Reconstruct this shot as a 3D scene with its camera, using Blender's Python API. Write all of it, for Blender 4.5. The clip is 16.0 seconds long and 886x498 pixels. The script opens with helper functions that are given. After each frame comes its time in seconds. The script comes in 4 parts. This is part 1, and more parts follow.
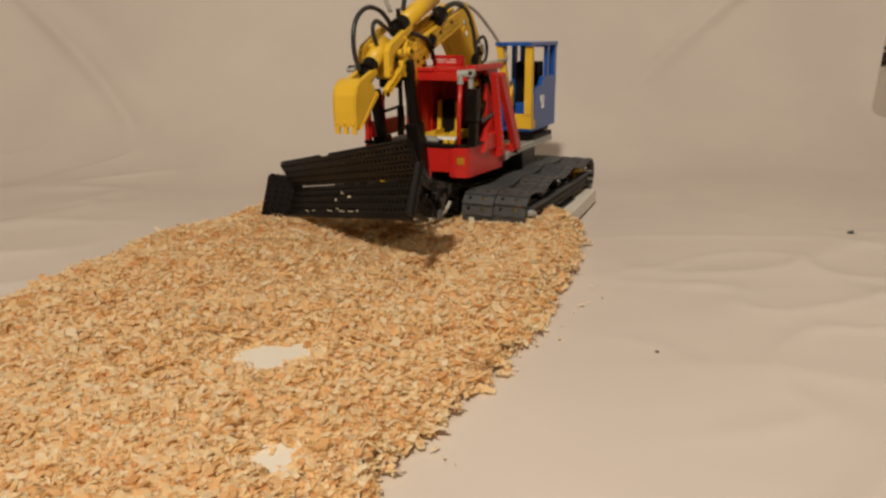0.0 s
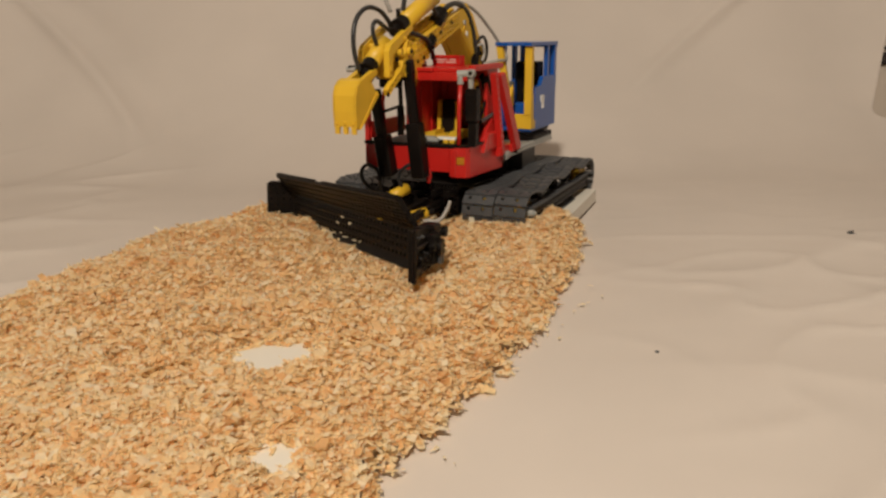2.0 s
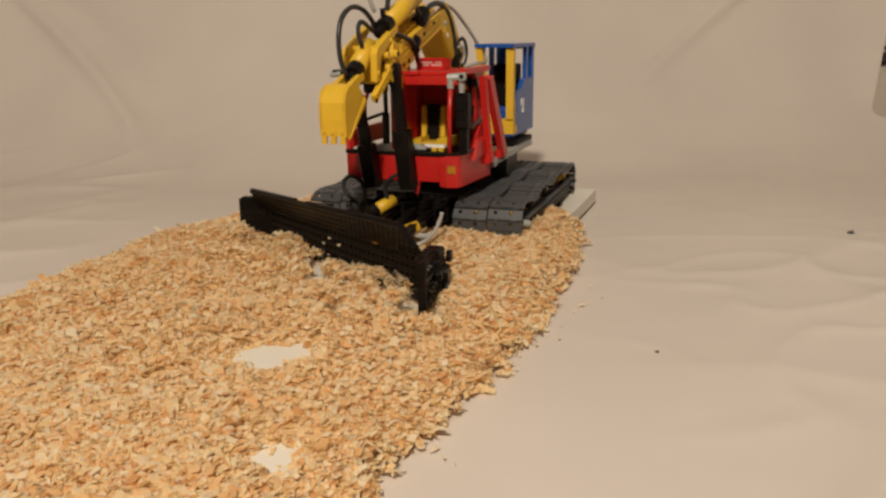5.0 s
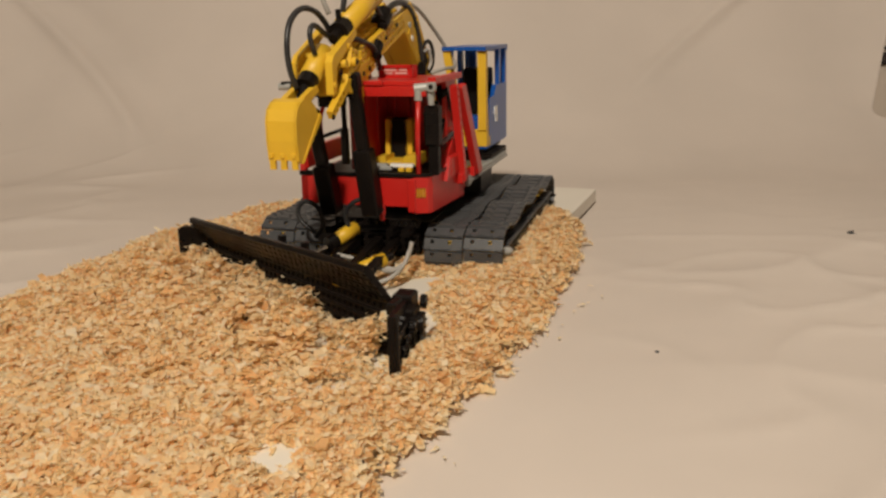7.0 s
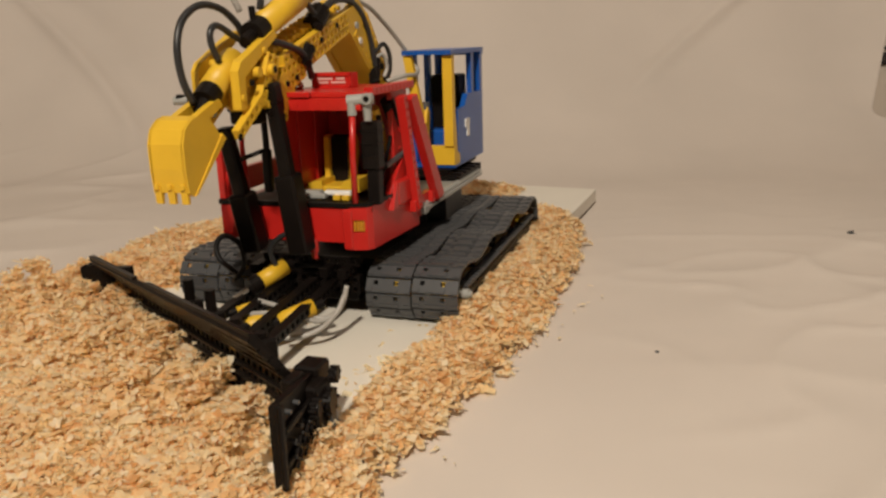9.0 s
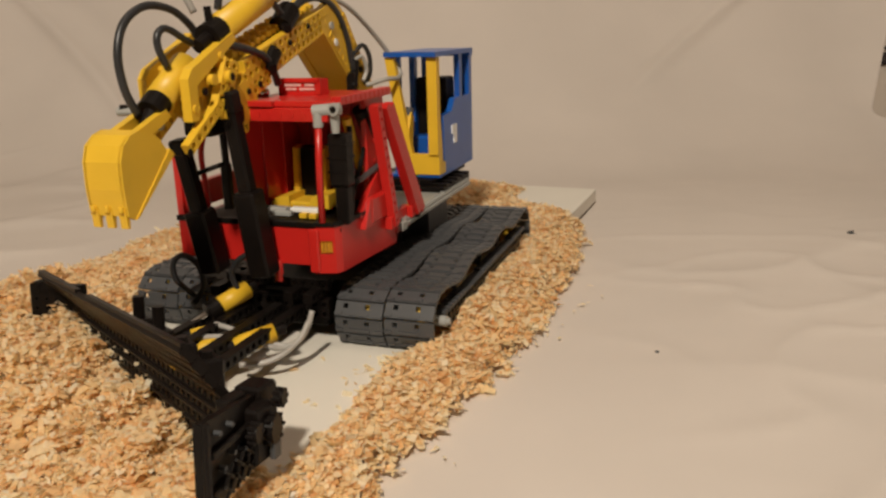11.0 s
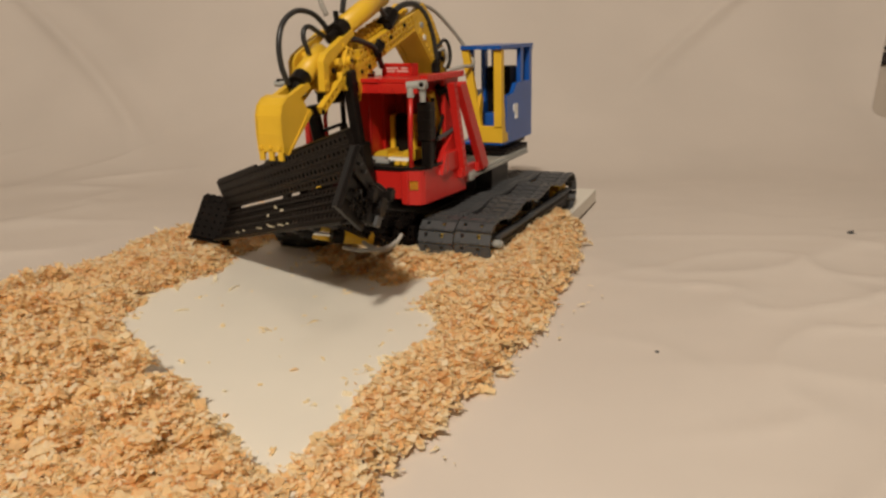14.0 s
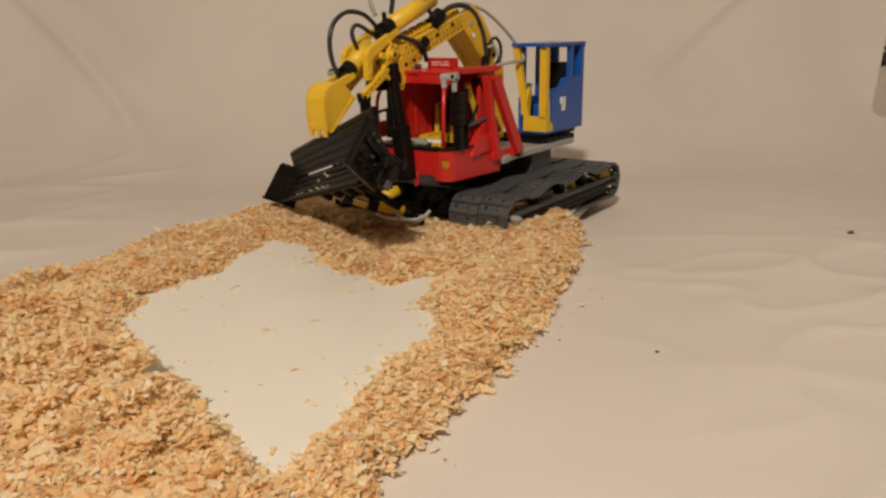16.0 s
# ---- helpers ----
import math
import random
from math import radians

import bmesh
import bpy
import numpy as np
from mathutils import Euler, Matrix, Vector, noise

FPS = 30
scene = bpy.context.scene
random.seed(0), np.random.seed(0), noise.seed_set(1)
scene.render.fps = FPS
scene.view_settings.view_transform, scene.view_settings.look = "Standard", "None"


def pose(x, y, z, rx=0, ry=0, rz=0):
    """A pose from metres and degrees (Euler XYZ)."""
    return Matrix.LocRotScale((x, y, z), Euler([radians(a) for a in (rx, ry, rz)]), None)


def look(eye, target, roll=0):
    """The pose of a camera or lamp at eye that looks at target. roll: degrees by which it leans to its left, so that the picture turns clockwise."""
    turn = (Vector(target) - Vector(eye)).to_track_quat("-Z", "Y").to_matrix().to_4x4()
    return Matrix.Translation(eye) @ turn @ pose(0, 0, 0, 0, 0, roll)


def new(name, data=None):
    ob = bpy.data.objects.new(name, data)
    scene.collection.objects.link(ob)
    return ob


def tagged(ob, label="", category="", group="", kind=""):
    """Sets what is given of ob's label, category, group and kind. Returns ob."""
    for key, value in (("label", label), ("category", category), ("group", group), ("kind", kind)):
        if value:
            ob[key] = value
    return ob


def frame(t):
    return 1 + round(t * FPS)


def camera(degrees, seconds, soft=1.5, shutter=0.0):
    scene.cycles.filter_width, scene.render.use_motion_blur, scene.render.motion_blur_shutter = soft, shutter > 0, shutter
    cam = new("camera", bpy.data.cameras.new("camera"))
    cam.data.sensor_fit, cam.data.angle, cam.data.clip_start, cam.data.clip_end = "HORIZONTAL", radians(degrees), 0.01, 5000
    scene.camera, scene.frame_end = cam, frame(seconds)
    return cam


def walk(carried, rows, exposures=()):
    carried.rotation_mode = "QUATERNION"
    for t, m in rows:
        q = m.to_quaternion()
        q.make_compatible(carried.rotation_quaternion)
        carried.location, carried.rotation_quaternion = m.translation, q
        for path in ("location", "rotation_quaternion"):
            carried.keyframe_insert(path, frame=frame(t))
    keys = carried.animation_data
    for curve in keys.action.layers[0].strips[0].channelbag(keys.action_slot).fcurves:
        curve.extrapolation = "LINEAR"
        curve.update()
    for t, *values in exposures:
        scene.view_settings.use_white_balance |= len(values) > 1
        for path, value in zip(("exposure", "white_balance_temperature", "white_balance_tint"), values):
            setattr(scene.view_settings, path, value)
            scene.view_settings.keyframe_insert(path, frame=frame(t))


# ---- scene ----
cam = camera(58.42, 16.0, soft=2.6)
EYE = pose(0, 0, 0.2348, 74.4665) @ pose(0, 0, 0, 0, 0, -1.2288)
walk(cam, [(0, EYE), (16, EYE)], exposures=[(0, 0.0), (16, 0.0)])

# ---- light: a warm lamp behind the camera, a second one on the ceiling ----
world = bpy.data.worlds.new("world")
scene.world = world
world.use_nodes = True
world.node_tree.nodes["Background"].inputs[0].default_value = (0.9, 0.85, 0.8, 1)
world.node_tree.nodes["Background"].inputs[1].default_value = 0.012


def lamp(name, eye, target, size, watts, colour):
    data = bpy.data.lights.new(name, "AREA")
    data.shape, data.size, data.energy, data.color = "DISK", size, watts, colour
    ob = new(name, data)
    ob.matrix_world = look(eye, target)
    return ob


WARM = (1.0, 0.89, 0.74)
lamp("floor_lamp_light", (-0.28, -1.2, 1.83), (0.1, 0.55, 0), 0.17, 60.5, WARM)
lamp("ceiling_lamp_light", (0.6, 0.4, 2.33), (0.3, 0.8, 0), 0.5, 4, WARM)


# ---- materials ----
def mat(name, colour, rough=0.5, metal=0.0, vary=0.12, scale=60.0, bump=0.0, bump_scale=300.0, spec=0.5, obj_vary=0.0, island=0.0, coord="Object"):
    m = bpy.data.materials.new(name)
    m.use_nodes = True
    nt = m.node_tree
    N, L = nt.nodes, nt.links
    b = N["Principled BSDF"]
    b.inputs["Roughness"].default_value, b.inputs["Metallic"].default_value = rough, metal
    b.inputs["Specular IOR Level"].default_value = spec
    co = N.new("ShaderNodeTexCoord")
    n1 = N.new("ShaderNodeTexNoise")
    n1.inputs["Scale"].default_value, n1.inputs["Detail"].default_value = scale, 6
    L.new(co.outputs[coord], n1.inputs["Vector"])
    ramp = N.new("ShaderNodeMapRange")
    ramp.inputs[1].default_value, ramp.inputs[2].default_value = 0.3, 0.7
    ramp.inputs[3].default_value, ramp.inputs[4].default_value = 1 - vary, 1 + vary
    L.new(n1.outputs["Fac"], ramp.inputs[0])
    value = ramp.outputs[0]
    for amount, node, out in ((obj_vary, "ShaderNodeObjectInfo", "Random"), (island, "ShaderNodeNewGeometry", "Random Per Island")):
        if amount:
            r = N.new(node)
            mr = N.new("ShaderNodeMapRange")
            mr.inputs[3].default_value, mr.inputs[4].default_value = 1 - amount, 1 + amount
            L.new(r.outputs[out], mr.inputs[0])
            mul = N.new("ShaderNodeMath")
            mul.operation = "MULTIPLY"
            L.new(value, mul.inputs[0])
            L.new(mr.outputs[0], mul.inputs[1])
            value = mul.outputs[0]
    hsv = N.new("ShaderNodeHueSaturation")
    hsv.inputs["Color"].default_value = (*colour, 1)
    L.new(value, hsv.inputs["Value"])
    L.new(hsv.outputs[0], b.inputs["Base Color"])
    if bump:
        n2 = N.new("ShaderNodeTexNoise")
        n2.inputs["Scale"].default_value, n2.inputs["Detail"].default_value = bump_scale, 4
        L.new(co.outputs[coord], n2.inputs["Vector"])
        bp = N.new("ShaderNodeBump")
        bp.inputs["Strength"].default_value, bp.inputs["Distance"].default_value = bump, 0.001
        L.new(n2.outputs["Fac"], bp.inputs["Height"])
        L.new(bp.outputs[0], b.inputs["Normal"])
    return m


def shaving_material():
    """Pale pine: each shaving has its own tone, from cream to orange-brown, with grain; thin enough to let light through."""
    m = bpy.data.materials.new("pine_shaving")
    m.use_nodes = True
    nt = m.node_tree
    N, L = nt.nodes, nt.links
    b, out = N["Principled BSDF"], N["Material Output"]
    b.inputs["Roughness"].default_value, b.inputs["Specular IOR Level"].default_value = 0.65, 0.3
    geo, co = N.new("ShaderNodeNewGeometry"), N.new("ShaderNodeTexCoord")
    ramp = N.new("ShaderNodeValToRGB")
    ramp.color_ramp.elements[0].position, ramp.color_ramp.elements[0].color = 0.0, (0.80, 0.47, 0.20, 1)
    ramp.color_ramp.elements[1].position, ramp.color_ramp.elements[1].color = 1.0, (0.98, 0.91, 0.72, 1)
    for p, c in ((0.08, (0.92, 0.62, 0.31, 1)), (0.35, (0.97, 0.775, 0.46, 1)), (0.70, (0.98, 0.85, 0.59, 1))):
        ramp.color_ramp.elements.new(p).color = c
    L.new(geo.outputs["Random Per Island"], ramp.inputs[0])
    grain = N.new("ShaderNodeTexNoise")
    grain.inputs["Scale"].default_value, grain.inputs["Detail"].default_value = 260, 4
    L.new(co.outputs["Object"], grain.inputs["Vector"])
    mr = N.new("ShaderNodeMapRange")
    mr.inputs[1].default_value, mr.inputs[2].default_value, mr.inputs[3].default_value, mr.inputs[4].default_value = 0.3, 0.7, 0.92, 1.05
    L.new(grain.outputs["Fac"], mr.inputs[0])
    hsv = N.new("ShaderNodeHueSaturation")
    L.new(ramp.outputs[0], hsv.inputs["Color"])
    L.new(mr.outputs[0], hsv.inputs["Value"])
    L.new(hsv.outputs[0], b.inputs["Base Color"])
    tr, mix = N.new("ShaderNodeBsdfTranslucent"), N.new("ShaderNodeMixShader")
    L.new(hsv.outputs[0], tr.inputs[0])
    mix.inputs[0].default_value = 0.55
    L.new(b.outputs[0], mix.inputs[1])
    L.new(tr.outputs[0], mix.inputs[2])
    L.new(mix.outputs[0], out.inputs["Surface"])
    return m


YELLOW = mat("yellow_plastic", (0.72, 0.44, 0.026), 0.44, vary=0.05, scale=40, bump=0.05, bump_scale=120)
RED = mat("red_plastic", (0.50, 0.017, 0.013), 0.3, vary=0.06, scale=40, bump=0.05, bump_scale=120)
BLUE = mat("blue_plastic", (0.010, 0.085, 0.36), 0.28, vary=0.05, scale=40, bump=0.04, bump_scale=120)
BLACK = mat("black_plastic", (0.007, 0.005, 0.0042), 0.42, vary=0.3, scale=50, bump=0.06, bump_scale=160, spec=0.16)
DARK_GREY = mat("dark_grey_plastic", (0.062, 0.063, 0.066), 0.45, vary=0.12, scale=60, bump=0.08, bump_scale=200, obj_vary=0.10)
GREY = mat("light_grey_plastic", (0.33, 0.33, 0.31), 0.32, vary=0.06, scale=40)
WHITE = mat("white_plastic", (0.78, 0.77, 0.74), 0.3, vary=0.04)
TRANS_YELLOW = mat("amber_lens_plastic", (0.5, 0.22, 0.02), 0.15, vary=0.15, scale=300)
RUBBER = mat("black_hose_rubber", (0.02, 0.02, 0.021), 0.4, vary=0.15, scale=80)
HOSE_GREY = mat("grey_hose_rubber", (0.36, 0.34, 0.31), 0.4, vary=0.1, scale=80)
CHROME = mat("steel_rod", (0.75, 0.74, 0.72), 0.18, metal=1.0, vary=0.05)
LABEL = mat("printed_pattern", (0.72, 0.40, 0.36), 0.4, vary=0.2, scale=400)
CLOTH = mat("white_cotton_sheet", (0.62, 0.555, 0.50), 0.85, vary=0.04, scale=3.5, bump=0.5, bump_scale=11.0, spec=0.2)
BOARD = mat("white_melamine_board", (0.73, 0.69, 0.61), 0.5, vary=0.03, scale=8, bump=0.02, bump_scale=60)
CHIP = shaving_material()
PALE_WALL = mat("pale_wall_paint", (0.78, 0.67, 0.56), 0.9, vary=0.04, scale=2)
# unseen walls and ceiling: colours darkened to hold down the fill light they bounce
DIM_WALL = mat("low_bounce_wall_paint", (0.50, 0.43, 0.36), 0.9, vary=0.04, scale=2)
DIM_CEIL = mat("low_bounce_ceiling_paint", (0.50, 0.47, 0.44), 0.9, vary=0.03, scale=2)
CARPET = mat("brown_carpet", (0.16, 0.11, 0.08), 0.95, vary=0.2, scale=50)
SHELF = mat("dark_shelf", (0.04, 0.03, 0.03), 0.5, vary=0.2, scale=10)


# ---- mesh helpers; lengths of the toy are in millimetres ----
MM = 0.001


def mesh_of(bm, name, material, smooth=False):
    bmesh.ops.remove_doubles(bm, verts=bm.verts, dist=3e-6)
    bmesh.ops.recalc_face_normals(bm, faces=bm.faces)
    me = bpy.data.meshes.new(name)
    bm.to_mesh(me)
    bm.free()
    me.materials.append(material)
    if smooth:
        me.polygons.foreach_set("use_smooth", [True] * len(me.polygons))
    return me


def part(name, bm, material, parent=None, label="", smooth=False, m=None):
    ob = new(name, mesh_of(bm, name, material, smooth))
    if parent is not None:
        ob.parent = parent
    if m is not None:
        ob.matrix_basis = m
    return tagged(ob, label)


def box(bm, x0, x1, y0, y1, z0, z1, m=None, bevel=0.5):
    """A block with slightly rounded edges, in millimetres."""
    b = min(bevel, abs(x1 - x0) * 0.3, abs(y1 - y0) * 0.3, abs(z1 - z0) * 0.3)
    xs, ys, zs = (x0, x1), (y0, y1), (z0, z1)
    v = {}
    for i in (0, 1):
        for j in (0, 1):
            for k in (0, 1):
                p = (xs[i], ys[j], zs[k])
                inn = [p[0] + (b if i == 0 else -b), p[1] + (b if j == 0 else -b), p[2] + (b if k == 0 else -b)]
                for a in range(3):
                    q = list(inn)
                    q[a] = p[a]
                    q = Vector(q) * MM
                    v[i, j, k, a] = bm.verts.new(m @ q if m else q)
    F = bm.faces.new
    for a in range(3):
        o = [x for x in range(3) if x != a]
        for s in (0, 1):
            c = []
            for e, g in ((0, 0), (1, 0), (1, 1), (0, 1)):
                key = [0, 0, 0]
                key[a], key[o[0]], key[o[1]] = s, e, g
                c.append(v[(*key, a)])
            F(c)
        for e in (0, 1):
            for g in (0, 1):
                k0, k1 = [0, 0, 0], [0, 0, 0]
                k0[o[0]] = k1[o[0]] = e
                k0[o[1]] = k1[o[1]] = g
                k1[a] = 1
                F((v[(*k0, o[0])], v[(*k1, o[0])], v[(*k1, o[1])], v[(*k0, o[1])]))
    for i in (0, 1):
        for j in (0, 1):
            for k in (0, 1):
                F((v[i, j, k, 0], v[i, j, k, 1], v[i, j, k, 2]))
    return bm


def tube(bm, pts, r, seg=10, caps=True):
    """A round bar or hose along points in millimetres; r is one radius or one for each point."""
    pts = [Vector(p) * MM for p in pts]
    rs = [x * MM for x in (r if isinstance(r, (list, tuple)) else [r] * len(pts))]
    rings, up = [], None
    for i, p in enumerate(pts):
        d = (pts[min(i + 1, len(pts) - 1)] - pts[max(i - 1, 0)])
        if d.length < 1e-9:
            d = pts[-1] - pts[0]
        d.normalize()
        if up is None:
            up = d.orthogonal().normalized()
        up = (up - d * up.dot(d)).normalized()
        w = d.cross(up)
        rings.append([bm.verts.new(p + (up * math.cos(2 * math.pi * k / seg) + w * math.sin(2 * math.pi * k / seg)) * rs[i]) for k in range(seg)])
    for a, b in zip(rings, rings[1:]):
        for k in range(seg):
            bm.faces.new((a[k], a[(k + 1) % seg], b[(k + 1) % seg], b[k]))
    if caps:
        bm.faces.new(rings[0])
        bm.faces.new(rings[-1])
    return bm


def curve_points(ctrl, n=8):
    """A smooth run of points through the given ones."""
    c = [Vector(p) for p in ctrl]
    c = [2 * c[0] - c[1]] + c + [2 * c[-1] - c[-2]]
    out = []
    for i in range(1, len(c) - 2):
        for k in range(n):
            t = k / n
            out.append(0.5 * (2 * c[i] + (c[i + 1] - c[i - 1]) * t + (2 * c[i - 1] - 5 * c[i] + 4 * c[i + 1] - c[i + 2]) * t * t + (3 * c[i] - c[i - 1] - 3 * c[i + 1] + c[i + 2]) * t ** 3))
    return out + [c[-2]]


def prism(bm, outline, axis, a, b, m=None):
    """An outline (two numbers a point, in the two other axes in order) drawn out along an axis from a to b, in millimetres."""
    def at(p, h):
        q = {"x": (h, p[0], p[1]), "y": (p[0], h, p[1]), "z": (p[0], p[1], h)}[axis]
        q = Vector(q) * MM
        return bm.verts.new(m @ q if m else q)
    lo, hi = [at(p, a) for p in outline], [at(p, b) for p in outline]
    bm.faces.new(lo)
    bm.faces.new(hi)
    n = len(outline)
    for i in range(n):
        bm.faces.new((lo[i], lo[(i + 1) % n], hi[(i + 1) % n], hi[i]))
    return bm


def studded_beam(bm, n, m, wide=7.6, high=7.6, hole=2.4, step=8.0):
    """A toy beam of n units along x with a round hole through y in each unit; m places its first hole's centre (metres)."""
    h, w = high / 2, wide / 2
    def V(x, y, z):
        return bm.verts.new(m @ (Vector((x, y, z)) * MM))
    ends = []
    for i in range(n):
        c = i * step
        sides = []
        for y in (-w, w):
            outer = [V(c + dx * step / 2, y, dz * h) for dx, dz in ((1, 0), (1, 1), (0, 1), (-1, 1), (-1, 0), (-1, -1), (0, -1), (1, -1))]
            inner = [V(c + hole * math.cos(k * math.pi / 4), y, hole * math.sin(k * math.pi / 4)) for k in range(8)]
            for k in range(8):
                bm.faces.new((outer[k], outer[(k + 1) % 8], inner[(k + 1) % 8], inner[k]))
            sides.append((outer, inner))
        (o0, i0), (o1, i1) = sides
        for k in range(8):
            bm.faces.new((i0[k], i0[(k + 1) % 8], i1[(k + 1) % 8], i1[k]))
        for k in (1, 2, 5, 6):
            bm.faces.new((o0[k], o0[k + 1], o1[k + 1], o1[k]))
        ends.append((o0, o1))
    for (o0, o1), ks in ((ends[-1], (0, 7)), (ends[0], (3, 4))):
        for k in ks:
            bm.faces.new((o0[k], o0[(k + 1) % 8], o1[(k + 1) % 8], o1[k]))
    return bm


def frame_of(origin, xdir, updir=(0, 0, 1)):
    """A pose (metres) at origin (millimetres) whose x axis runs along xdir and z as near updir as can be."""
    x = Vector(xdir).normalized()
    y = Vector(updir).cross(x).normalized()
    z = x.cross(y)
    r = Matrix((x, y, z)).transposed().to_4x4()
    return Matrix.Translation(Vector(origin) * MM) @ r


# ---- the path of the digger: seconds, x, y (mm), heading, height (mm), pitch, roll ----
DRIVE = [
    (0, 107.2, 909.8, -24.65, 0.9, -0.5, 0.87), (3.5, 107.2, 909.8, -24.65, 0.9, -0.5, 0.87), (3.8, 107.0, 908.5, -24.5, 0.9, -0.5, 0.87),
    (4.0, 106.5, 904.5, -23.9, 1.0, -0.56, 0.84), (4.6, 101.0, 880.0, -21.4, 1.0, -0.5, 0.6), (5.4, 90.5, 838.0, -18.4, 1.1, -0.5, 0.3),
    (6.3, 78.0, 790.0, -16.43, 1.2, -0.48, 0.15), (6.5, 77.7, 788.5, -16.43, 1.2, -0.48, 0.15), (7.0, 66.1, 754.1, -16.82, -0.3, 0, 0),
    (7.5, 58.0, 738.7, -18.23, -0.2, -0.05, 0.05), (8.0, 42.6, 690.7, -18.3, 1.0, -0.04, -0.5), (8.5, 26.9, 641.1, -18.4, 1.4, -0.11, -0.8),
    (9.0, 20.7, 619.5, -18.21, 1.6, -0.17, -0.7), (9.2, 14.4, 598.7, -17.6, 1.4, 0.02, -0.57), (9.7, 6.0, 572.0, -18.3, 0.8, 0.1, -0.4),
    (10.3, 1.5, 560.0, -18.7, 0, 0.2, -0.2), (10.9, 1.5, 562.0, -18.8, -0.8, 0.3, -0.1), (11.3, 6.0, 582.7, -18.86, -1.0, 0.3, -0.1),
    (11.5, 13.5, 602.5, -18.72, 0.4, 0.28, -0.5), (12.0, 31.6, 665.2, -18.72, -1.2, 0.36, -0.13), (12.5, 49.2, 716.1, -18.79, 0.1, 0.26, -0.43),
    (13.0, 53.2, 751.8, -21.3, -1.0, 0.34, -0.18), (13.5, 49.3, 754.9, -23.45, -1.0, 0.27, -0.14), (14.0, 58.8, 780.5, -24.74, -0.2, 0.12, -0.16),
    (14.5, 82.3, 834.3, -24.88, -0.9, 0.14, 0.2), (15.0, 94.9, 872.5, -26.8, -1.2, -0.1, 0.69), (15.5, 90.8, 879.9, -31.17, -1.2, -0.14, 0.64),
    (16.0, 88.5, 889.0, -35.03, -1.2, -0.07, 0.53)]


def drive_pose(r):
    return pose(r[1] * MM, r[2] * MM, r[4] * MM, 0, 0, r[3]) @ pose(0, 0, 0, r[5]) @ pose(0, 0, 0, 0, r[6])


# ---- the room round the set; ceiling, south and side walls are added unseen ----
def slab(name, x0, x1, y0, y1, z0, z1, material, label, category):
    bm = bmesh.new()
    box(bm, x0 * 1000, x1 * 1000, y0 * 1000, y1 * 1000, z0 * 1000, z1 * 1000)
    return tagged(part(name, bm, material), label, category, kind="structure")


FLOOR_Z = -0.0185
slab("floor", -3, 3, -3, 2.12, -0.12, FLOOR_Z - 0.012, CARPET, "brown carpeted room floor under the sheet", "floor")
slab("ceiling", -3, 3, -3, 2.12, 2.4, 2.5, DIM_CEIL, "unseen room ceiling, darkened to cut bounced light", "ceiling")
slab("wall_north", -3, 3, 2.02, 2.12, FLOOR_Z - 0.012, 2.4, PALE_WALL, "plain pale beige painted room wall behind the sheet", "wall")
# added out of view, in a darker copy of the north wall's paint
slab("wall_south", -3, 3, -3.1, -3, FLOOR_Z - 0.012, 2.4, DIM_WALL, "unseen beige room wall, darkened to cut bounced light", "wall")
slab("wall_west", -3.1, -3, -3, 2.02, FLOOR_Z - 0.012, 2.4, DIM_WALL, "unseen beige room wall, darkened to cut bounced light", "wall")
slab("wall_east", 3, 3.1, -3, 2.02, FLOOR_Z - 0.012, 2.4, DIM_WALL, "unseen beige room wall, darkened to cut bounced light", "wall")


